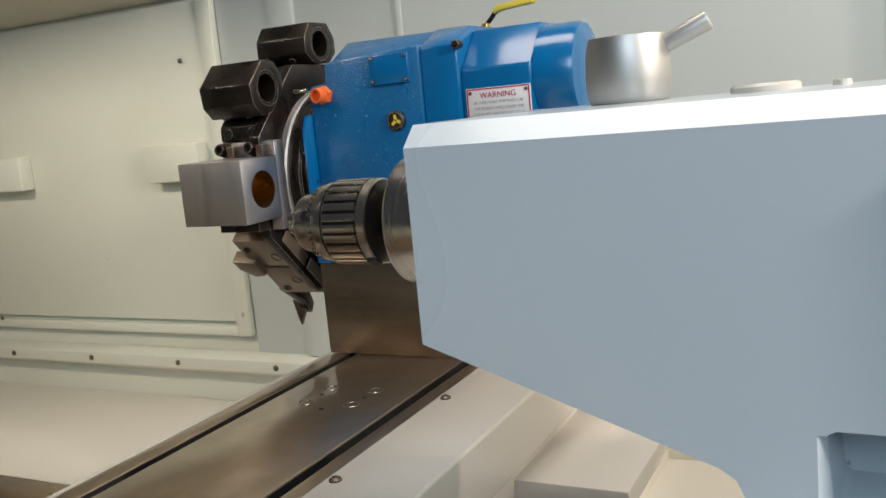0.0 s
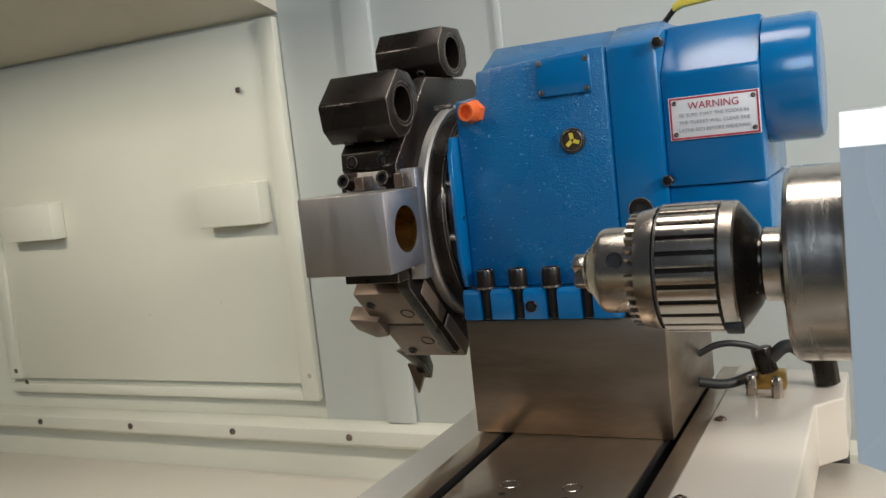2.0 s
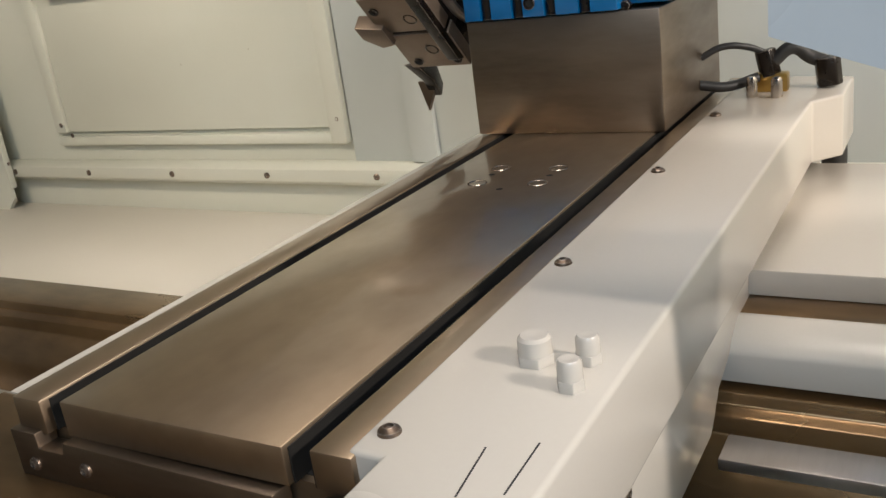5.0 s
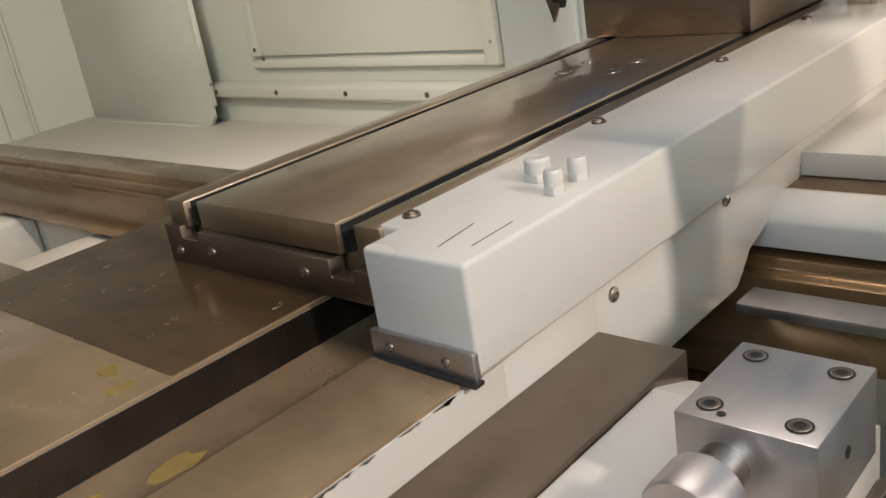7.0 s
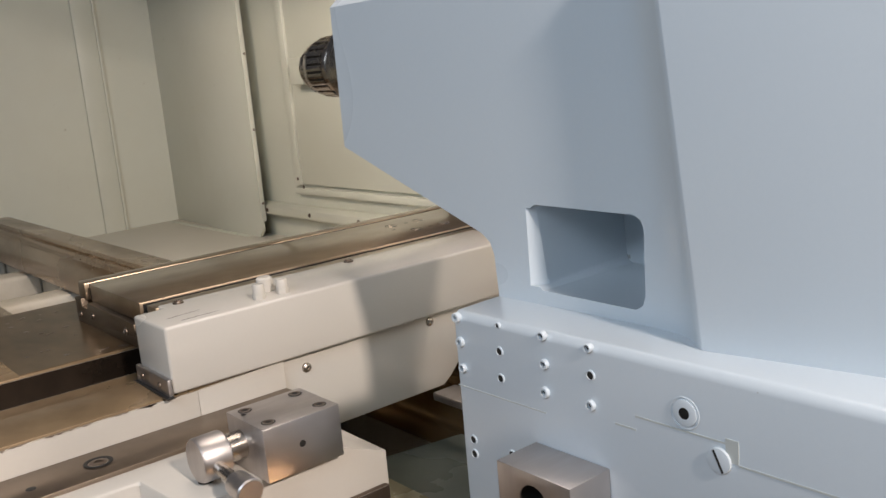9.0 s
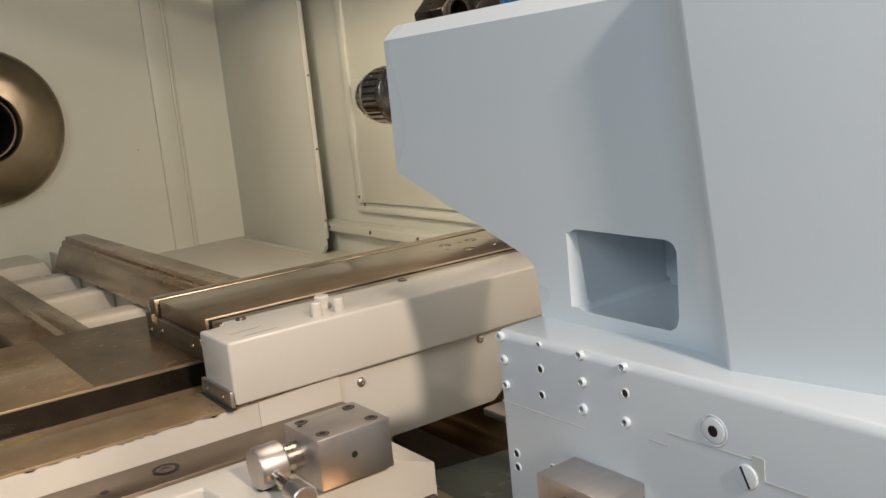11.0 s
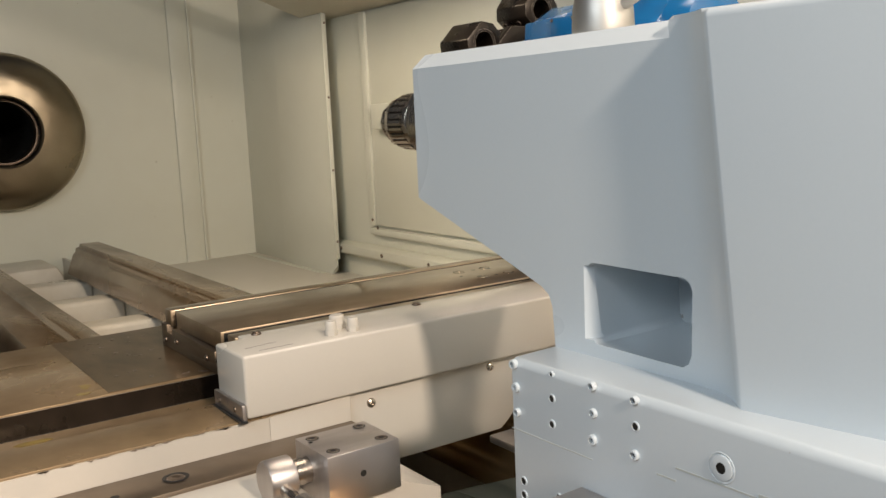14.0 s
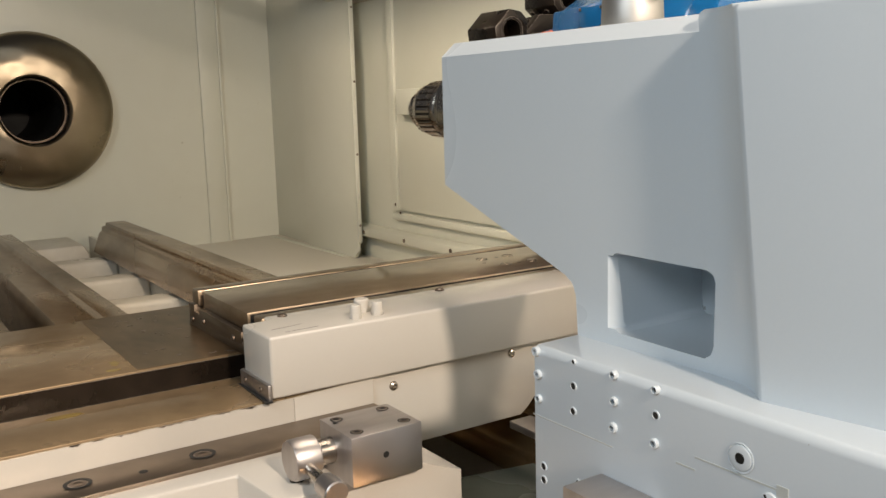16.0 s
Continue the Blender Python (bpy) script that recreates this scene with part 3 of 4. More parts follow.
turret = thing("turret_housing", (0, 0, 0), "bright blue cast turret housing with motor and warning plate", "turret")
part("main_casting", prism([(-0.030, 0.247), (0.226, 0.247), (0.226, 0.612), (0.012, 0.600), (0.008, 0.560), (-0.030, 0.556)], "y", 0.970, 1.32), M_BLUE, turret, bevel=0.005)
part("roof_casting", prism([(0.985, 0.598), (1.06, 0.640), (1.30, 0.640), (1.32, 0.60)], "x", 0.012, 0.226), M_BLUE, turret, bevel=0.006)
led = part("mounting_ledge", prism([(0.945, 0.196), (0.945, 0.240), (0.951, 0.2465), (0.985, 0.2465), (0.985, 0.196)], "x", -0.040, 0.226), M_BLUES, turret, bevel=0.002)
cut(led, *[box(x - 0.010, x + 0.010, 0.93, 0.962, 0.18, 0.30) for x in (0.0, 0.057, 0.114, 0.172)])
part("base_casting", box(-0.030, 0.226, 0.986, 1.32, 0.196, 0.2465), M_BLUES, turret)
for x in (0.0, 0.057, 0.114, 0.172):
    w = part("washer", rod((x, 0.957, 0.2475), (x, 0.957, 0.2510), 0.017, 28), M_BRIGHT, turret)
    socket_screw(turret, (x, 0.957, 0.251), (0, 0, 1), 0.0150, 0.028, M_BLACK, "cap_screw")
    part("screw_shank", rod((x, 0.957, 0.197), (x, 0.957, 0.2475), 0.0095, 16), M_BLACK, turret)
socket_screw(turret, (0.080, 0.945, 0.218), (0, -1, 0), 0.010, 0.003, M_BLACK)
cov = part("inspection_plate", box(0.118, 0.204, 0.963, 0.971, 0.545, 0.602), M_BLUES, turret, bevel=0.002)
for x in (0.124, 0.198):
    for z in (0.551, 0.596):
        button_screw(cov, (x, 0.963, z), (0, -1, 0), 0.0045, M_BLACK)
g = part("sight_glass_bezel", spin([(0, 0.020), (0.006, 0.0195), (0.008, 0.016), (0.003, 0.015)], (0.166, 0.970, 0.474), (0, -1, 0), 28, close=False), M_BLACK, turret)
part("sight_glass", spin([(0.003, 0.015), (0.003, 0)], (0.166, 0.970, 0.474), (0, -1, 0), 24, close=False), M_TOOL, g)
for a in (20, 140, 260):
    m = Matrix.Translation((0.166, 0.9655, 0.474)) @ Matrix.Rotation(radians(a), 4, "Y")
    bm = box(0.002, 0.012, -0.0015, 0.0, -0.003, 0.003)
    bm.transform(m)
    part("glass_mark", bm, M_YELLOW, g)
part("gear_casting", prism([(0.974, 0.2), (0.974, 0.606), (1.05, 0.642), (1.31, 0.642), (1.31, 0.2)], "x", 0.2262, 0.304), M_BLUES, turret, bevel=0.005)
for z in (0.359, 0.312):
    socket_screw(turret, (0.262, 0.974, z), (0, -1, 0), 0.0185, 0.004, M_BLACK, "plug")
for x, z in ((0.3075, 0.604), (0.3075, 0.400), (0.232, 0.20)):
    part("hex_bolt", rod((x, 0.985, z), (x, 0.962, z), 0.0085, 6), M_BLACK, turret, bevel=0.001)
part("motor_housing", prism([(0.982, 0.388), (0.982, 0.556), (1.058, 0.632), (1.25, 0.632), (1.30, 0.58), (1.30, 0.388)], "x", 0.3042, 0.445), M_BLUES, turret, bevel=0.005)
part("motor_foot", prism([(0.990, 0.286), (0.988, 0.3875), (1.28, 0.3875), (1.28, 0.222), (1.003, 0.222), (0.990, 0.234), (0.990, 0.246), (1.004, 0.256), (1.004, 0.276)], "x", 0.3042, 0.448), M_BLUES, turret, bevel=0.004)
part("motor_end", spin([(0.0, 0.094), (0.066, 0.094), (0.074, 0.090), (0.0765, 0.082), (0.0765, 0)], (0.446, 1.082, 0.532), (1, 0, 0), 56, close=False), M_BLUES, turret)
lab = part("warning_plate", box(0.314, 0.443, 0.9785, 0.9815, 0.457, 0.520), M_LABEL, turret, "white warning plate with red border", bevel=0.0006)
for b in ((0.3155, 0.4415, 0.5165, 0.5190), (0.3155, 0.4415, 0.4580, 0.4605), (0.3155, 0.3180, 0.4605, 0.5165), (0.4390, 0.4415, 0.4605, 0.5165)):
    part("border", box(b[0], b[1], 0.9779, 0.9786, b[2], b[3]), M_RED, lab)
for x in (0.3225, 0.4345):
    for z in (0.4655, 0.5115):
        button_screw(lab, (x, 0.9785, z), (0, -1, 0), 0.0036, M_BLACK)


def lettering(text, size, place, material, parent, name="lettering"):
    cu = bpy.data.curves.new(name, "FONT")
    cu.body, cu.size, cu.align_x, cu.extrude = text, size, "CENTER", 0.0002
    tmp = new("tmp_text", cu)
    bpy.context.view_layer.update()
    me = bpy.data.meshes.new_from_object(tmp.evaluated_get(bpy.context.evaluated_depsgraph_get()))
    bpy.data.objects.remove(tmp)
    me.materials.clear()
    me.materials.append(material)
    me.transform(pose(*place, 90, 0, 0))
    ob = new(name, me)
    ob.parent = parent
    return ob


lettering("WARNING", 0.0150, (0.3785, 0.9780, 0.5010), M_RED, lab)
for i, line in enumerate(("BE SURE THAT THE TOOLS IN", "THE TURRET WILL CLEAR THE", "LATHE BED BEFORE INDEXING")):
    lettering(line, 0.0074, (0.3785, 0.9780, 0.4905 - i * 0.0110), M_INK, lab)

noz = part("coolant_nozzle", spin([(0.006, 0.0), (0.006, 0.0100), (0.017, 0.0110), (0.017, 0.0150), (0.0, 0.0165), (-0.012, 0.0165)], (0.003, 0.962, 0.537), (-0.22, -1, 0.0), 24, close=False), M_ORANGE, turret, "orange plastic nozzle plug")
part("nozzle_nut", spin([(-0.010, 0.0195), (0.004, 0.0195)], (0.004, 0.966, 0.537), (-0.22, -1, 0.0), 6), M_ORANGE, turret, bevel=0.001)
val = part("valve_body", rod((0.262, 1.22, 0.636), (0.262, 1.22, 0.656), 0.011, 6), M_BRASS, turret, bevel=0.001)
part("valve_stem", rod((0.262, 1.22, 0.650), (0.290, 1.22, 0.680), 0.005, 12), M_BLACK, turret)
part("valve_lever", prism([(0.286, 0.672), (0.300, 0.678), (0.372, 0.684), (0.376, 0.690), (0.372, 0.696), (0.296, 0.690), (0.284, 0.682)], "y", 1.210, 1.232), M_YELLOW, turret, "yellow dipped valve lever", bevel=0.002)
part("side_flange", prism([(0.94, 0.47), (0.955, 0.50), (0.985, 0.50), (0.985, 0.25), (0.955, 0.25), (0.94, 0.30)], "x", -0.040, -0.0302), M_BLUES, turret, bevel=0.003)
for z in (0.365, 0.55):
    part("dowel", rod((-0.062, 0.962, z), (-0.03, 0.962, z), 0.004, 12), M_BRIGHT, turret)

# ---- turret disc and its tools ----
disc = thing("tool_turret", (0, YT, ZT), "black octagonal tool turret with a bright clamp ring", "tool turret")
AP = 0.200
pts = [(AP / math.cos(math.pi / 8) * math.cos(math.radians(22.5 + 45 * k)), AP / math.cos(math.pi / 8) * math.sin(math.radians(22.5 + 45 * k))) for k in range(8)]
part("disc_body", prism(pts, "x", -0.235, -0.122), M_BLACK, disc, bevel=0.004)
wide = [(p[0] * 1.215, p[1] * 1.215) for p in pts]
part("disc_flange", prism(wide, "x", -0.1245, -0.1000), M_BLACK, disc, bevel=0.004)
part("hub", spin([(-0.100, 0.181), (-0.084, 0.184), (-0.056, 0.184), (-0.052, 0.180)], (0, 0, 0), (1, 0, 0), 72), M_BLACK, disc)
part("hub_neck", spin([(-0.053, 0.174), (-0.0305, 0.174)], (0, 0, 0), (1, 0, 0), 64), M_BLACK, disc)
part("clamp_ring", spin([(-0.101, 0.182), (-0.101, 0.190), (-0.098, 0.1935), (-0.085, 0.1935), (-0.081, 0.190), (-0.081, 0.182)], (0, 0, 0), (1, 0, 0), 96, close=False), M_SATIN, disc, "bright steel clamp ring")
for k in range(12):
    a = radians(30 * k + 10)
    part("hub_pin", rod((-0.060, 0.172 * math.cos(a), 0.172 * math.sin(a)), (-0.031, 0.172 * math.cos(a), 0.172 * math.sin(a)), 0.006, 12), M_BRIGHT, disc)


def station(angle):
    """Frame of a turret station: x as it is, y across the flat, z outwards."""
    return Matrix.Translation((0, YT, ZT)) @ Matrix.Rotation(radians(angle), 4, "X")


def put_at(ob, m):
    ob.matrix_world = m
    return ob


def boring_holder(name, label):
    t = thing(name, (0, 0, 0), label, "tool holder", "boring bar holders")
    part("clamp_foot", prism([(-0.080, AP), (0.080, AP), (0.080, AP + 0.018), (0.060, AP + 0.036), (-0.060, AP + 0.036), (-0.080, AP + 0.018)], "x", -0.222, -0.1255), M_BLACK, t, bevel=0.002)
    b = part("barrel", prism([(-0.030, AP + 0.0365), (-0.058, AP + 0.058), (-0.058, AP + 0.092), (-0.034, AP + 0.124), (0.034, AP + 0.124), (0.058, AP + 0.092), (0.058, AP + 0.058), (0.030, AP + 0.0365)], "x", -0.228, -0.0985), M_BLACK, t, bevel=0.003)
    cut(b, rod((-0.20, 0, AP + 0.078), (-0.05, 0, AP + 0.078), 0.036, 36))
    part("bush", spin([(0, 0.0358), (0.012, 0.0358), (0.012, 0.0295), (-0.07, 0.0295)], (-0.112, 0, AP + 0.078), (1, 0, 0), 36, close=False), M_BLACK, t)
    for x in (-0.200, -0.140):
        for s in (-1, 1):
            socket_screw(t, (x, s * 0.070, AP + 0.026), (0, s * 0.67, 0.74), 0.0105, 0.004, M_BLACK)
        socket_screw(t, (x - 0.005, -0.0440, AP + 0.0470), (0, -0.61, -0.79), 0.008, 0.0035, M_TOOL)
    return t


put_at(boring_holder("boring_bar_holder", "black oxide boring bar holder with a round bore"), station(45))
put_at(boring_holder("boring_bar_holder", "black oxide boring bar holder on the turret top"), Matrix.Translation((0.008, 0, 0.008)) @ station(0))

# block holder facing the operator
blk = thing("tool_block", (0, 0, 0), "square machined steel tool block with a large cross bore", "tool holder")
bb = part("block", box(-0.226, -0.072, -0.062, 0.062, 0.232, 0.345), M_ALU, blk, bevel=0.0015)
cut(bb, rod((-0.19, 0.0, 0.283), (-0.05, 0.0, 0.283), 0.037, 40))
part("bore_lining", spin([(0.0, 0.0368), (-0.10, 0.0368), (-0.10, 0)], (-0.0735, 0.0, 0.283), (1, 0, 0), 36, close=False), M_BRASS, blk)
part("back_plate", box(-0.205, -0.074, -0.088, 0.092, 0.203, 0.2315), M_ALU, blk, bevel=0.0015)
for x in (-0.195, -0.122):
    socket_screw(blk, (x, 0.076, 0.2315), (0, 0.25, 1), 0.0125, 0.024, M_BLACK, "cap_screw")
    part("screw_pocket", box(x - 0.015, x + 0.015, 0.066, 0.093, 0.204, 0.2325), M_TOOL, blk)
    part("jaw_lug", box(x + 0.026, x + 0.042, 0.064, 0.086, 0.2316, 0.262), M_TOOL, blk, bevel=0.001)
part("lower_clamp", box(-0.200, -0.100, -0.086, -0.0625, 0.2317, 0.275), M_BLACK, blk, bevel=0.002)
put_at(blk, station(90))

# turning tool holder below
trn = thing("turning_tool_holder", (0, 0, 0), "brown worn turning tool holder with clamped insert tool", "tool holder")
part("holder_plate", box(-0.232, -0.098, -0.028, 0.067, AP + 0.001, 0.229), M_TAN, trn, bevel=0.003)
part("holder_plate", box(-0.222, -0.096, -0.136, -0.036, AP + 0.001, 0.229), M_TAN, trn, bevel=0.003)
part("tool_slot", box(-0.225, -0.100, -0.037, -0.027, AP + 0.002, 0.224), M_DARK, trn)
part("wedge", prism([(-0.268, 0.006), (-0.212, -0.002), (-0.212, -0.050), (-0.240, -0.056), (-0.268, -0.028)], "z", AP + 0.010, 0.240), M_TAN, trn, bevel=0.002)
for x, y in ((-0.212, 0.034), (-0.118, 0.034), (-0.198, -0.116), (-0.115, -0.116)):
    socket_screw(trn, (x, y, 0.229), (0, 0, 1), 0.009, 0.003, M_BLACK)
for y in (0.006, -0.082):
    part("eye_mark", spin([(0.0004, 0.013), (0.0016, 0.0115), (0.0004, 0.010)], (-0.152, y, 0.229), (0, 0, 1), 24, close=False), M_BLACK, trn)
put_at(trn, station(135))
tip = thing("turning_tool", (0, 0, 0), "dark turning tool with a pointed insert", "cutting tool")
part("shank", prism([(1.085, 0.110), (1.165, 0.110), (1.188, 0.052), (1.176, 0.030), (1.150, 0.066)], "x", -0.262, -0.236), M_BLACK, tip, bevel=0.002)
part("insert", prism([(-0.285, 0.062), (-0.238, 0.062), (-0.266, 0.000)], "y", 1.166, 1.176), M_TOOL, tip, bevel=0.0012)

# ---- tailstock ----
tail = thing("tailstock", (0, 0, 0), "large pale grey enamelled tailstock with a cast pocket", "tailstock")
prof = [(0.572, 0.242), (0.880, 0.131), (0.896, 0.120), (0.903, 0.104), (0.907, 0.045), (1.50, 0.045), (1.50, 0.478), (0.572, 0.478)]
body = part("body", prism(prof, "y", 0.253, 0.585), M_TAIL, tail)
# chamfer along the upper front edge, and the hand pocket through the casting
cut(body, prism([(0.20, 0.455), (0.253, 0.455), (0.280, 0.4785), (0.280, 0.52), (0.20, 0.52)], "x", 0.50, 2.0),
    prism([(0.984, 0.070), (0.990, 0.066), (1.136, 0.064), (1.146, 0.070), (1.150, 0.082), (1.151, 0.160), (1.147, 0.169), (1.138, 0.174), (0.984, 0.176), (0.977, 0.172), (0.976, 0.164), (0.981, 0.078)], "y", 0.20, 0.43),
    prism([(0.968, 0.240), (0.968, 0.2531), (0.983, 0.274), (0.990, 0.240)], "z", 0.070, 0.171))
bm = bmesh.new()
bm.from_mesh(body.data)
bmesh.ops.bevel(bm, geom=[e for e in bm.edges if len(e.link_faces) == 2 and e.calc_face_angle(0) > radians(25) and e.calc_length() > 0.012], offset=0.004, segments=2, affect="EDGES", clamp_overlap=True)
bm.to_mesh(body.data)
bm.free()
body.data.polygons.foreach_set("use_smooth", [f.area < 0.004 for f in body.data.polygons])
body.data.set_sharp_from_angle(angle=radians(40))
# swelling of the casting towards the rear end
# a hollow runs into a ridge, and the flank behind it draws back a little
hollow = [(1.165 + 0.078 * k / 8, 0.2515 - 0.0325 * (k / 8) ** 2.4) for k in range(9)]
plan = hollow + [(1.248, 0.2180), (1.95, 0.330), (1.95, 0.585), (1.165, 0.585)]
bm = prism(plan, "z", 0.034, 0.4795)
for v in bm.verts:
    v.co.x -= 0.11 * (v.co.z - 0.05)
bm.verts.ensure_lookup_table()
crown = [e for e in bm.edges if min(v.co.z for v in e.verts) > 0.47 and max(v.co.y for v in e.verts) < 0.40]
bmesh.ops.bevel(bm, geom=crown, offset=0.022, segments=5, affect="EDGES", profile=0.5, clamp_overlap=True)
part("rear_casting", bm, M_TAIL, tail)
base = part("base", prism([(0.174, -0.272), (0.174, 0.038), (0.180, 0.046), (0.53, 0.052), (0.53, -0.272)], "x", 0.903, 1.95), M_TAIL, tail, bevel=0.004, segs=3)
part("joint_line", box(0.9025, 1.06, 0.1735, 0.1742, -0.0555, -0.0540), M_WALLGREY, base)
for x, z, r, c in ((0.905, 0.036, 0.0045, 0.0085), (0.909, 0.004, 0.0045, 0.0085), (0.910, -0.031, 0.005, 0.0075), (0.981, 0.038, 0.004, 0), (0.981, 0.005, 0.0065, 0), (0.980, -0.030, 0.0065, 0),
                   (1.057, 0.039, 0.005, 0.0075), (1.058, 0.005, 0.005, 0.0078), (1.056, -0.030, 0.005, 0.0088), (1.127, 0.038, 0.005, 0.0068), (1.127, 0.006, 0.0065, 0), (1.126, -0.029, 0.005, 0.0082),
                   (0.918, -0.128, 0.0070, 0), (0.918, -0.148, 0.0070, 0), (0.990, -0.128, 0.0065, 0), (0.990, -0.148, 0.0065, 0), (1.225, -0.147, 0.009, 0)):
    tapped_hole(base, (x + 0.006, 0.174, z + 0.002), (0, -1, 0), r * 0.74, c * 0.78)
part("bolt_recess", spin([(0.0008, 0.0178), (0.0014, 0.0168), (0.0003, 0.0150)], (1.256, 0.174, -0.005), (0, -1, 0), 28, close=False), M_TAIL, base)
socket_screw(base, (1.256, 0.1745, -0.005), (0, -1, 0), 0.0142, 0.003, M_TAIL, "cap_screw", hexagon=0.44)
sl = part("slotted_screw", spin([(0, 0.0135), (0.0035, 0.013), (0.004, 0.011), (0.004, 0)], (1.295, 0.174, -0.044), (0, -1, 0), 24, close=False), M_TAIL, base)
bm = box(-0.012, 0.012, -0.0006, 0.0, -0.0012, 0.0012)
bm.transform(Matrix.Translation((1.295, 0.1700, -0.044)) @ Matrix.Rotation(radians(65), 4, "Y"))
part("slot", bm, M_DARK, sl)
part("square_recess", box(1.302, 1.316, 0.1730, 0.1739, -0.043, -0.019), M_WALLGREY, base)
for x0, x1, z in ((1.193, 1.302, -0.0245), (1.316, 1.44, -0.044), (1.165, 1.193, -0.040)):
    part("gib_seam", box(x0, x1, 0.1733, 0.1738, z - 0.0010, z + 0.0010), M_WALLGREY, base)

qu = part("quill", spin([(-0.040, 0.0715), (-0.037, 0.0735), (0.012, 0.0735), (0.012, 0.030)], (0.572, YS, ZS), (1, 0, 0), 64, close=False), M_TURN, tail, "bright turned steel quill")
part("quill_face", spin([(-0.040, 0.0715), (-0.041, 0.069), (-0.041, 0.028), (-0.03, 0.026)], (0.572, YS, ZS), (1, 0, 0), 64, close=False), M_BRIGHT, qu)
part("quill_flange", spin([(-0.008, 0.070), (-0.008, 0.0755), (-0.006, 0.0775), (0.006, 0.0775)], (0.578, YS, ZS), (1, 0, 0), 64, close=False), M_TURN, tail)
lk = part("clamp_hub", spin([(0.0, 0.046), (0.006, 0.050), (0.030, 0.0515), (0.060, 0.050), (0.078, 0.046), (0.079, 0.042), (0.079, 0)], (0.745, 0.52, 0.4785), (0, 0, 1), 48, close=False), M_SATIN, tail, "satin metal clamp hub")
part("clamp_lever", rod((0.775, 0.52, 0.535), (0.842, 0.527, 0.566), 0.0095, 20, 0.0125), M_SATIN, lk, bevel=0.004, angle=60)
part("top_cap", spin([(0.0, 0.038), (0.006, 0.038), (0.009, 0.034), (0.009, 0)], (0.905, 0.50, 0.478), (0, 0, 1), 36, close=False), M_WHITE, tail)
part("top_screw", spin([(0.0, 0.010), (0.006, 0.009), (0.007, 0)], (0.985, 0.48, 0.478), (0, 0, 1), 18, close=False), M_WHITE, tail)

# steel stop block on the tailstock base
stop = thing("stop_block", (0, 0, 0), "bare machined steel stop block with a dark bore", "stop block")
sb = part("block", box(1.040, 1.154, 0.108, 0.1735, -0.182, -0.096), M_ALU, stop, bevel=0.0015)
cut(sb, rod((1.097, 0.09, -0.132), (1.097, 0.168, -0.132), 0.0215, 32), rod((1.062, 0.09, -0.152), (1.062, 0.118, -0.152), 0.0135, 24), rod((1.130, 0.09, -0.158), (1.130, 0.118, -0.158), 0.0135, 24))
part("bore", spin([(0.0, 0.0212), (0.055, 0.0212), (0.055, 0)], (1.097, 0.1095, -0.132), (0, 1, 0), 28, close=False), M_DARK, stop)
for x, z in ((1.062, -0.152), (1.130, -0.158)):
    socket_screw(stop, (x, 0.118, z), (0, -1, 0), 0.0115, 0.009, M_TOOL, "cap_screw")

# ---- drill chuck ----
chuck = thing("drill_chuck", (0, 0, 0), "keyed steel drill chuck with a fluted sleeve in the quill", "drill chuck")
X0 = 0.361


def along(profile, seg=48):
    return spin([(X0 + s, r) for s, r in profile], (0, YS, ZS), (1, 0, 0), seg, close=False)


part("nose_body", along([(0.010, 0.0), (0.010, 0.0165), (0.012, 0.0190), (0.0135, 0.0192), (0.024, 0.0335), (0.026, 0.0348), (0.029, 0.0353), (0.054, 0.0353), (0.056, 0.0385)]), M_BRIGHT, chuck)
for k in range(3):
    a = radians(35 + 120 * k)
    bm = prism([(-0.0058, 0.0030), (0.0058, 0.0030), (0.0074, 0.0132), (-0.0074, 0.0132)], "x", X0, X0 + 0.016)
    bm.transform(Matrix.Translation((0, YS, ZS)) @ Matrix.Rotation(a, 4, "X"))
    part("jaw", bm, M_BRIGHT, chuck, bevel=0.0008)
ring = part("gear_ring", along([(0.055, 0.0400), (0.059, 0.0470), (0.061, 0.0476), (0.071, 0.0498), (0.0735, 0.0500), (0.0742, 0.0488)]), M_BRIGHT, chuck)
for k in range(36):
    bm = prism([(-0.0023, 0.0380), (0.0023, 0.0380), (0.0014, 0.0462), (-0.0014, 0.0462)], "x", X0 + 0.0515, X0 + 0.0590)
    bm.transform(Matrix.Translation((0, YS, ZS)) @ Matrix.Rotation(2 * math.pi * k / 36, 4, "X"))
    part("tooth", bm, M_BRIGHT, ring)
part("groove", along([(0.0740, 0.0500), (0.0748, 0.0482), (0.0762, 0.0482), (0.0770, 0.0500)]), M_BLACK, chuck)
part("sleeve", along([(0.0768, 0.0490), (0.1220, 0.0490)]), M_BLACK, chuck)
for k in range(25):
    bm = prism([(-0.0046, 0.0478), (0.0046, 0.0478), (0.0045, 0.0510), (0.0022, 0.0516), (-0.0022, 0.0516), (-0.0045, 0.0510)], "x", X0 + 0.0775, X0 + 0.1210)
    bm.transform(Matrix.Translation((0, YS, ZS)) @ Matrix.Rotation(2 * math.pi * (k + 0.3) / 25, 4, "X"))
    part("flute", bm, M_BRIGHT, chuck)
part("rear_collar", along([(0.1215, 0.0480), (0.1235, 0.0512), (0.1250, 0.0512), (0.1330, 0.0508), (0.1345, 0.0490)]), M_BRIGHT, chuck)
part("rear_cone", along([(0.1340, 0.0492), (0.1365, 0.0470), (0.1480, 0.0310), (0.1490, 0.0200)]), M_BLACK, chuck)
notch = box(X0 + 0.1222, X0 + 0.1352, -0.008, 0.008, 0.046, 0.0535)
notch.transform(Matrix.Translation((0, YS, ZS)) @ Matrix.Rotation(radians(150), 4, "X"))
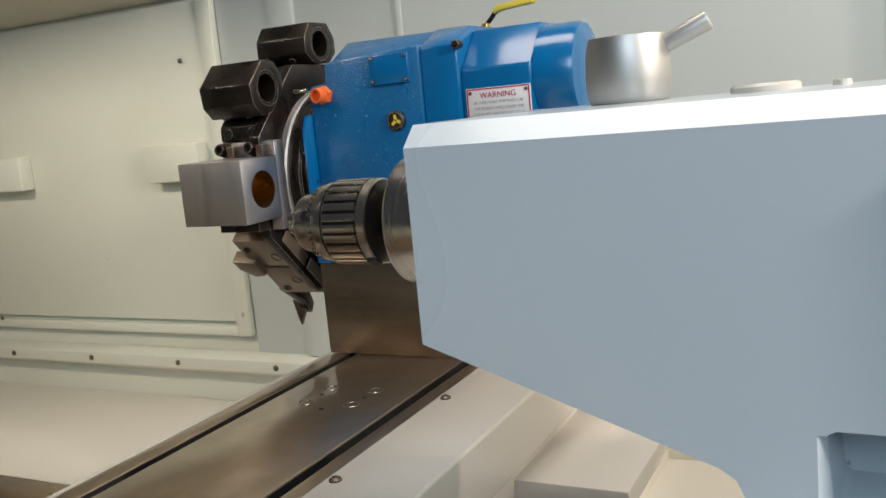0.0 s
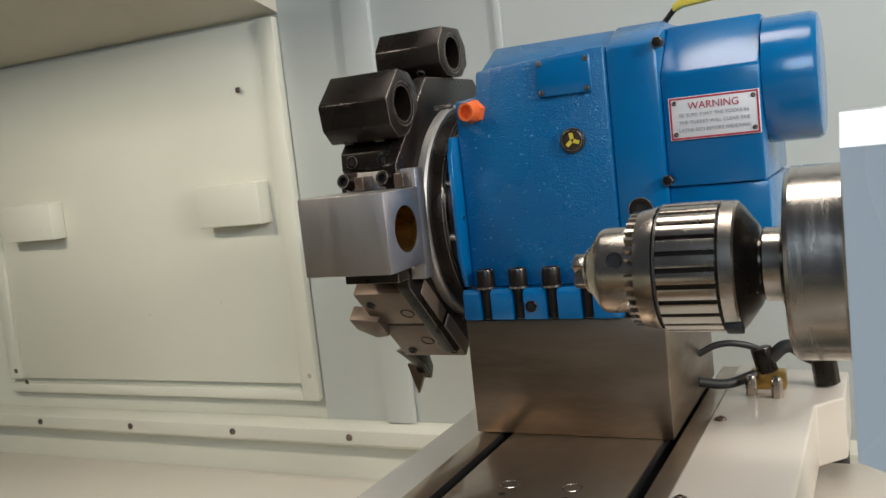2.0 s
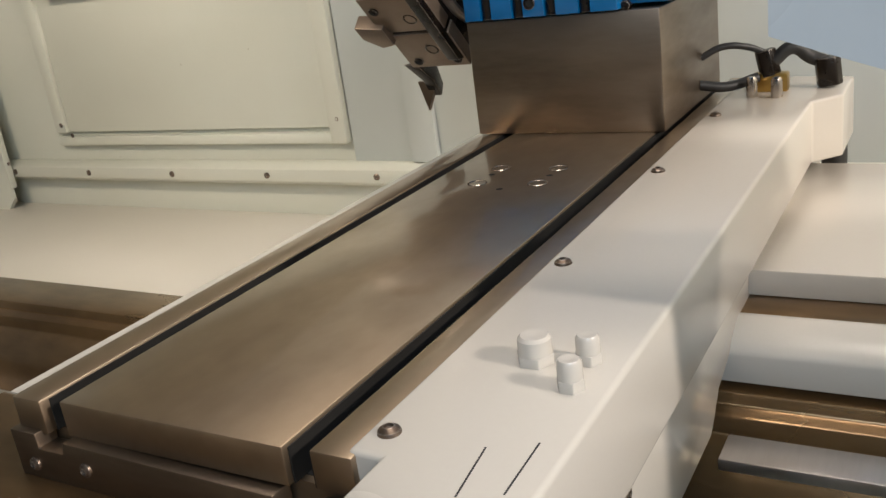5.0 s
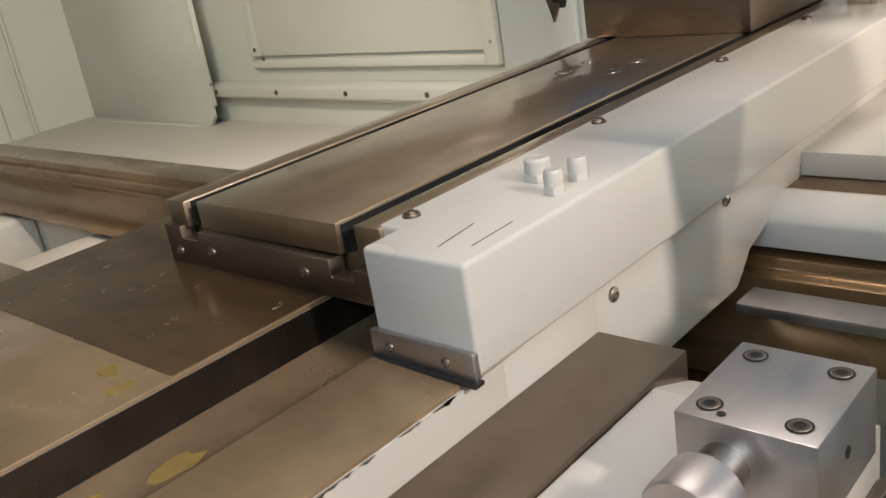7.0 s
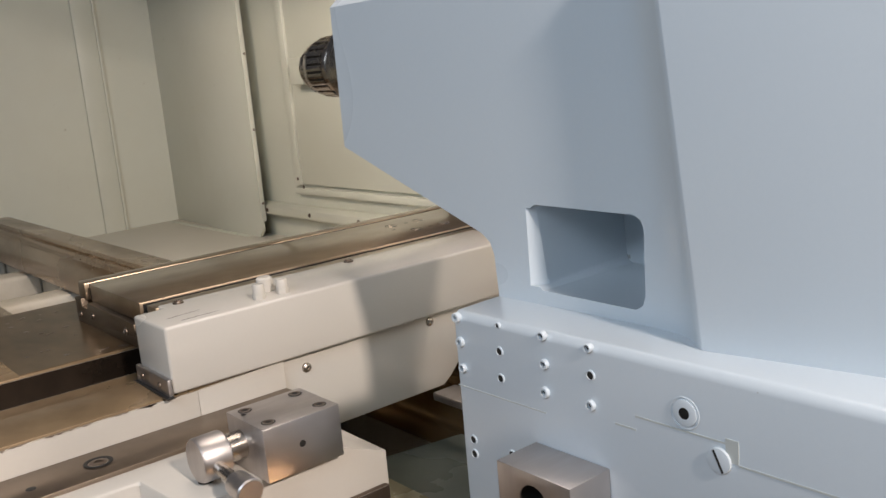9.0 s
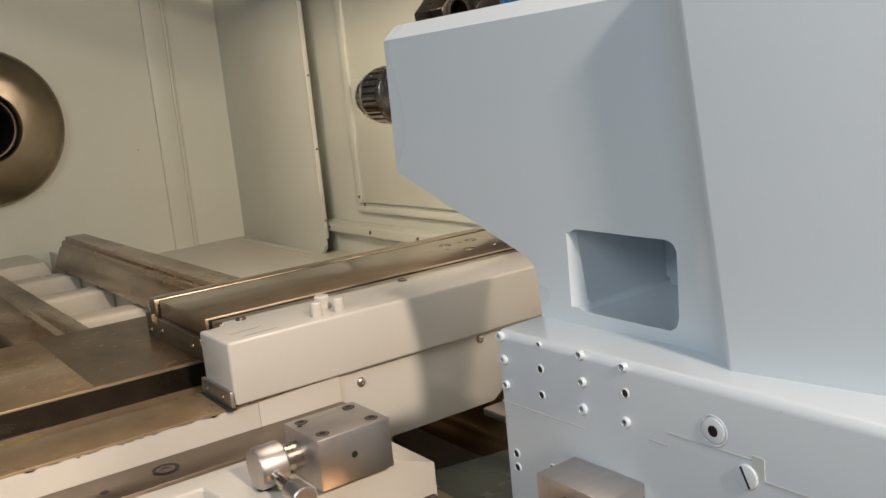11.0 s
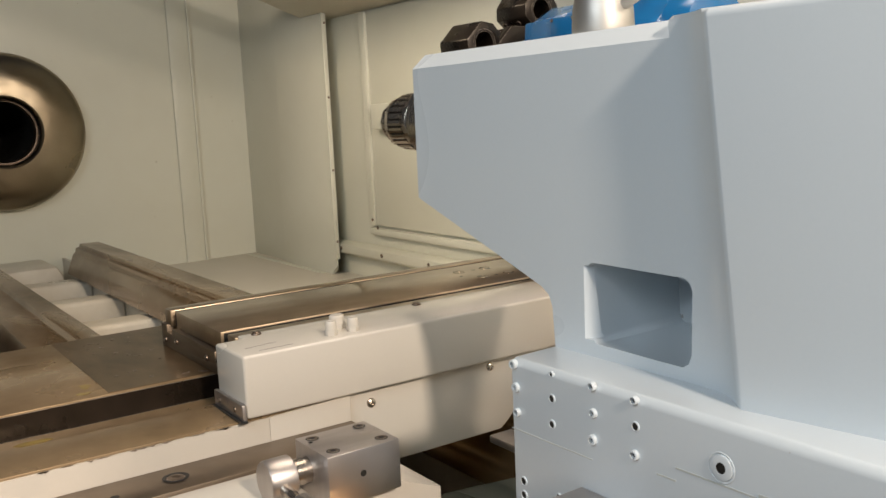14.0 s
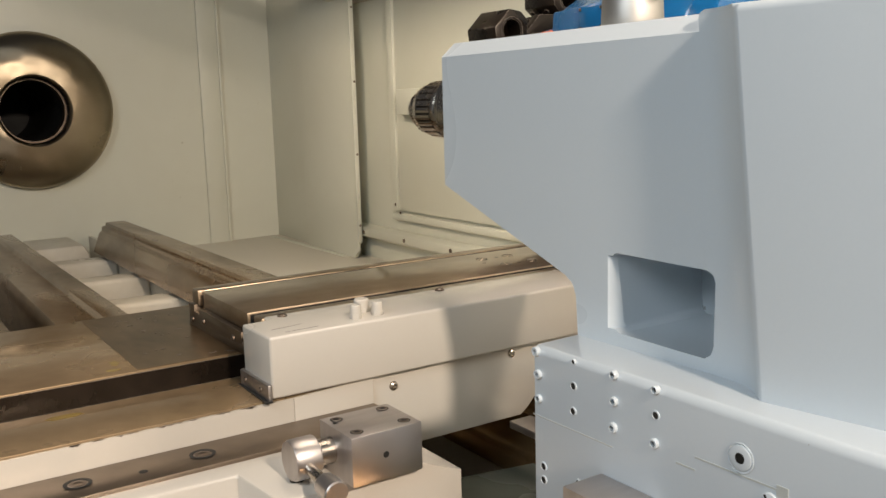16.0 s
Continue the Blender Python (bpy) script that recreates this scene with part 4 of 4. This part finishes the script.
part("key_notch", notch, M_DARK, chuck, bevel=0.001)
part("shank", along([(0.148, 0.0230), (0.1500, 0.0235), (0.1505, 0.0270), (0.1520, 0.0285), (0.1640, 0.0285), (0.1645, 0.0330), (0.1665, 0.0345), (0.1850, 0.0345)]), M_BRIGHT, chuck)
for k in range(3):
    a = radians(69 + 120 * k)
    d = Vector((0, math.sin(a) * -1, math.cos(a)))
    p = Vector((X0 + 0.042, YS, ZS)) + d * 0.0351
    part("key_hole", spin([(0.0006, 0.0068), (0.0012, 0.0064), (0.0006, 0.0058), (0.0004, 0)], p, d, 20, close=False), M_DARK, chuck)

# ---- clamp block with lever on the apron ----
cb = thing("clamp_block", (0, 0, 0), "machined steel clamp block with a round knob and lever", "clamp block")
kb = part("block", box(0.663, 0.766, -0.045, 0.072, -0.157, -0.083), M_ALU, cb, bevel=0.0015)
for x, y in ((0.682, -0.026), (0.747, -0.026), (0.682, 0.053), (0.747, 0.053)):
    s = part("counterbore", spin([(0.0006, 0.0098), (0.0006, 0)], (x, y, -0.083), (0, 0, 1), 20, close=False), M_DARK, cb)
    part("screw_head", spin([(0.0008, 0.0080), (0.0014, 0.0074), (0.0012, 0.0042)], (x, y, -0.083), (0, 0, 1), 20, close=False), M_TOOL, s)
part("dowel_hole", spin([(0.0006, 0.0035), (0.0006, 0)], (0.695, -0.035, -0.083), (0, 0, 1), 12, close=False), M_DARK, cb)
part("side_hole", spin([(0.0006, 0.0048), (0.0006, 0)], (0.766, 0.010, -0.119), (1, 0, 0), 20, close=False), M_DARK, cb)
part("spindle", rod((0.700, -0.074, -0.119), (0.700, -0.044, -0.119), 0.0195, 32), M_BRIGHT, cb)
kn = part("knob", spin([(0.0, 0.0290), (0.002, 0.0305), (0.036, 0.0305), (0.040, 0.0285), (0.040, 0)], (0.700, -0.072, -0.121), (0, -1, 0), 40, close=False), M_ALU, cb)
part("lever", rod((0.722, -0.094, -0.126), (0.778, -0.094, -0.132), 0.0088, 20), M_BRIGHT, kn)
part("grip", spin([(0.0, 0.0120), (0.006, 0.0165), (0.040, 0.0180), (0.042, 0.0165), (0.042, 0)], (0.772, -0.094, -0.1315), (1, 0, -0.08), 32, close=False), M_ALU, kn)
socket_screw(cb, (0.690, -0.098, -0.157), (0, 0, 1), 0.0105, 0.010, M_BLACK)

part("drain_hole", spin([(0.0006, 0.008), (0.0006, 0)], (1.125, 0.345, 0.0512), (0, 0, 1), 16, close=False), M_DARK, tail)
part("oil_drip", prism([(1.066, -0.1825), (1.088, -0.1825), (1.087, -0.197), (1.081, -0.208), (1.080, -0.232), (1.0765, -0.240), (1.073, -0.230), (1.0715, -0.208), (1.067, -0.196)], "y", 0.1728, 0.1738), M_STAIN, base)
part("drip_dot", spin([(0.0, 0.0032), (0.0012, 0.0022), (0.0012, 0)], (1.097, 0.1739, -0.190), (0, -1, 0), 12, close=False), M_STAIN, base)
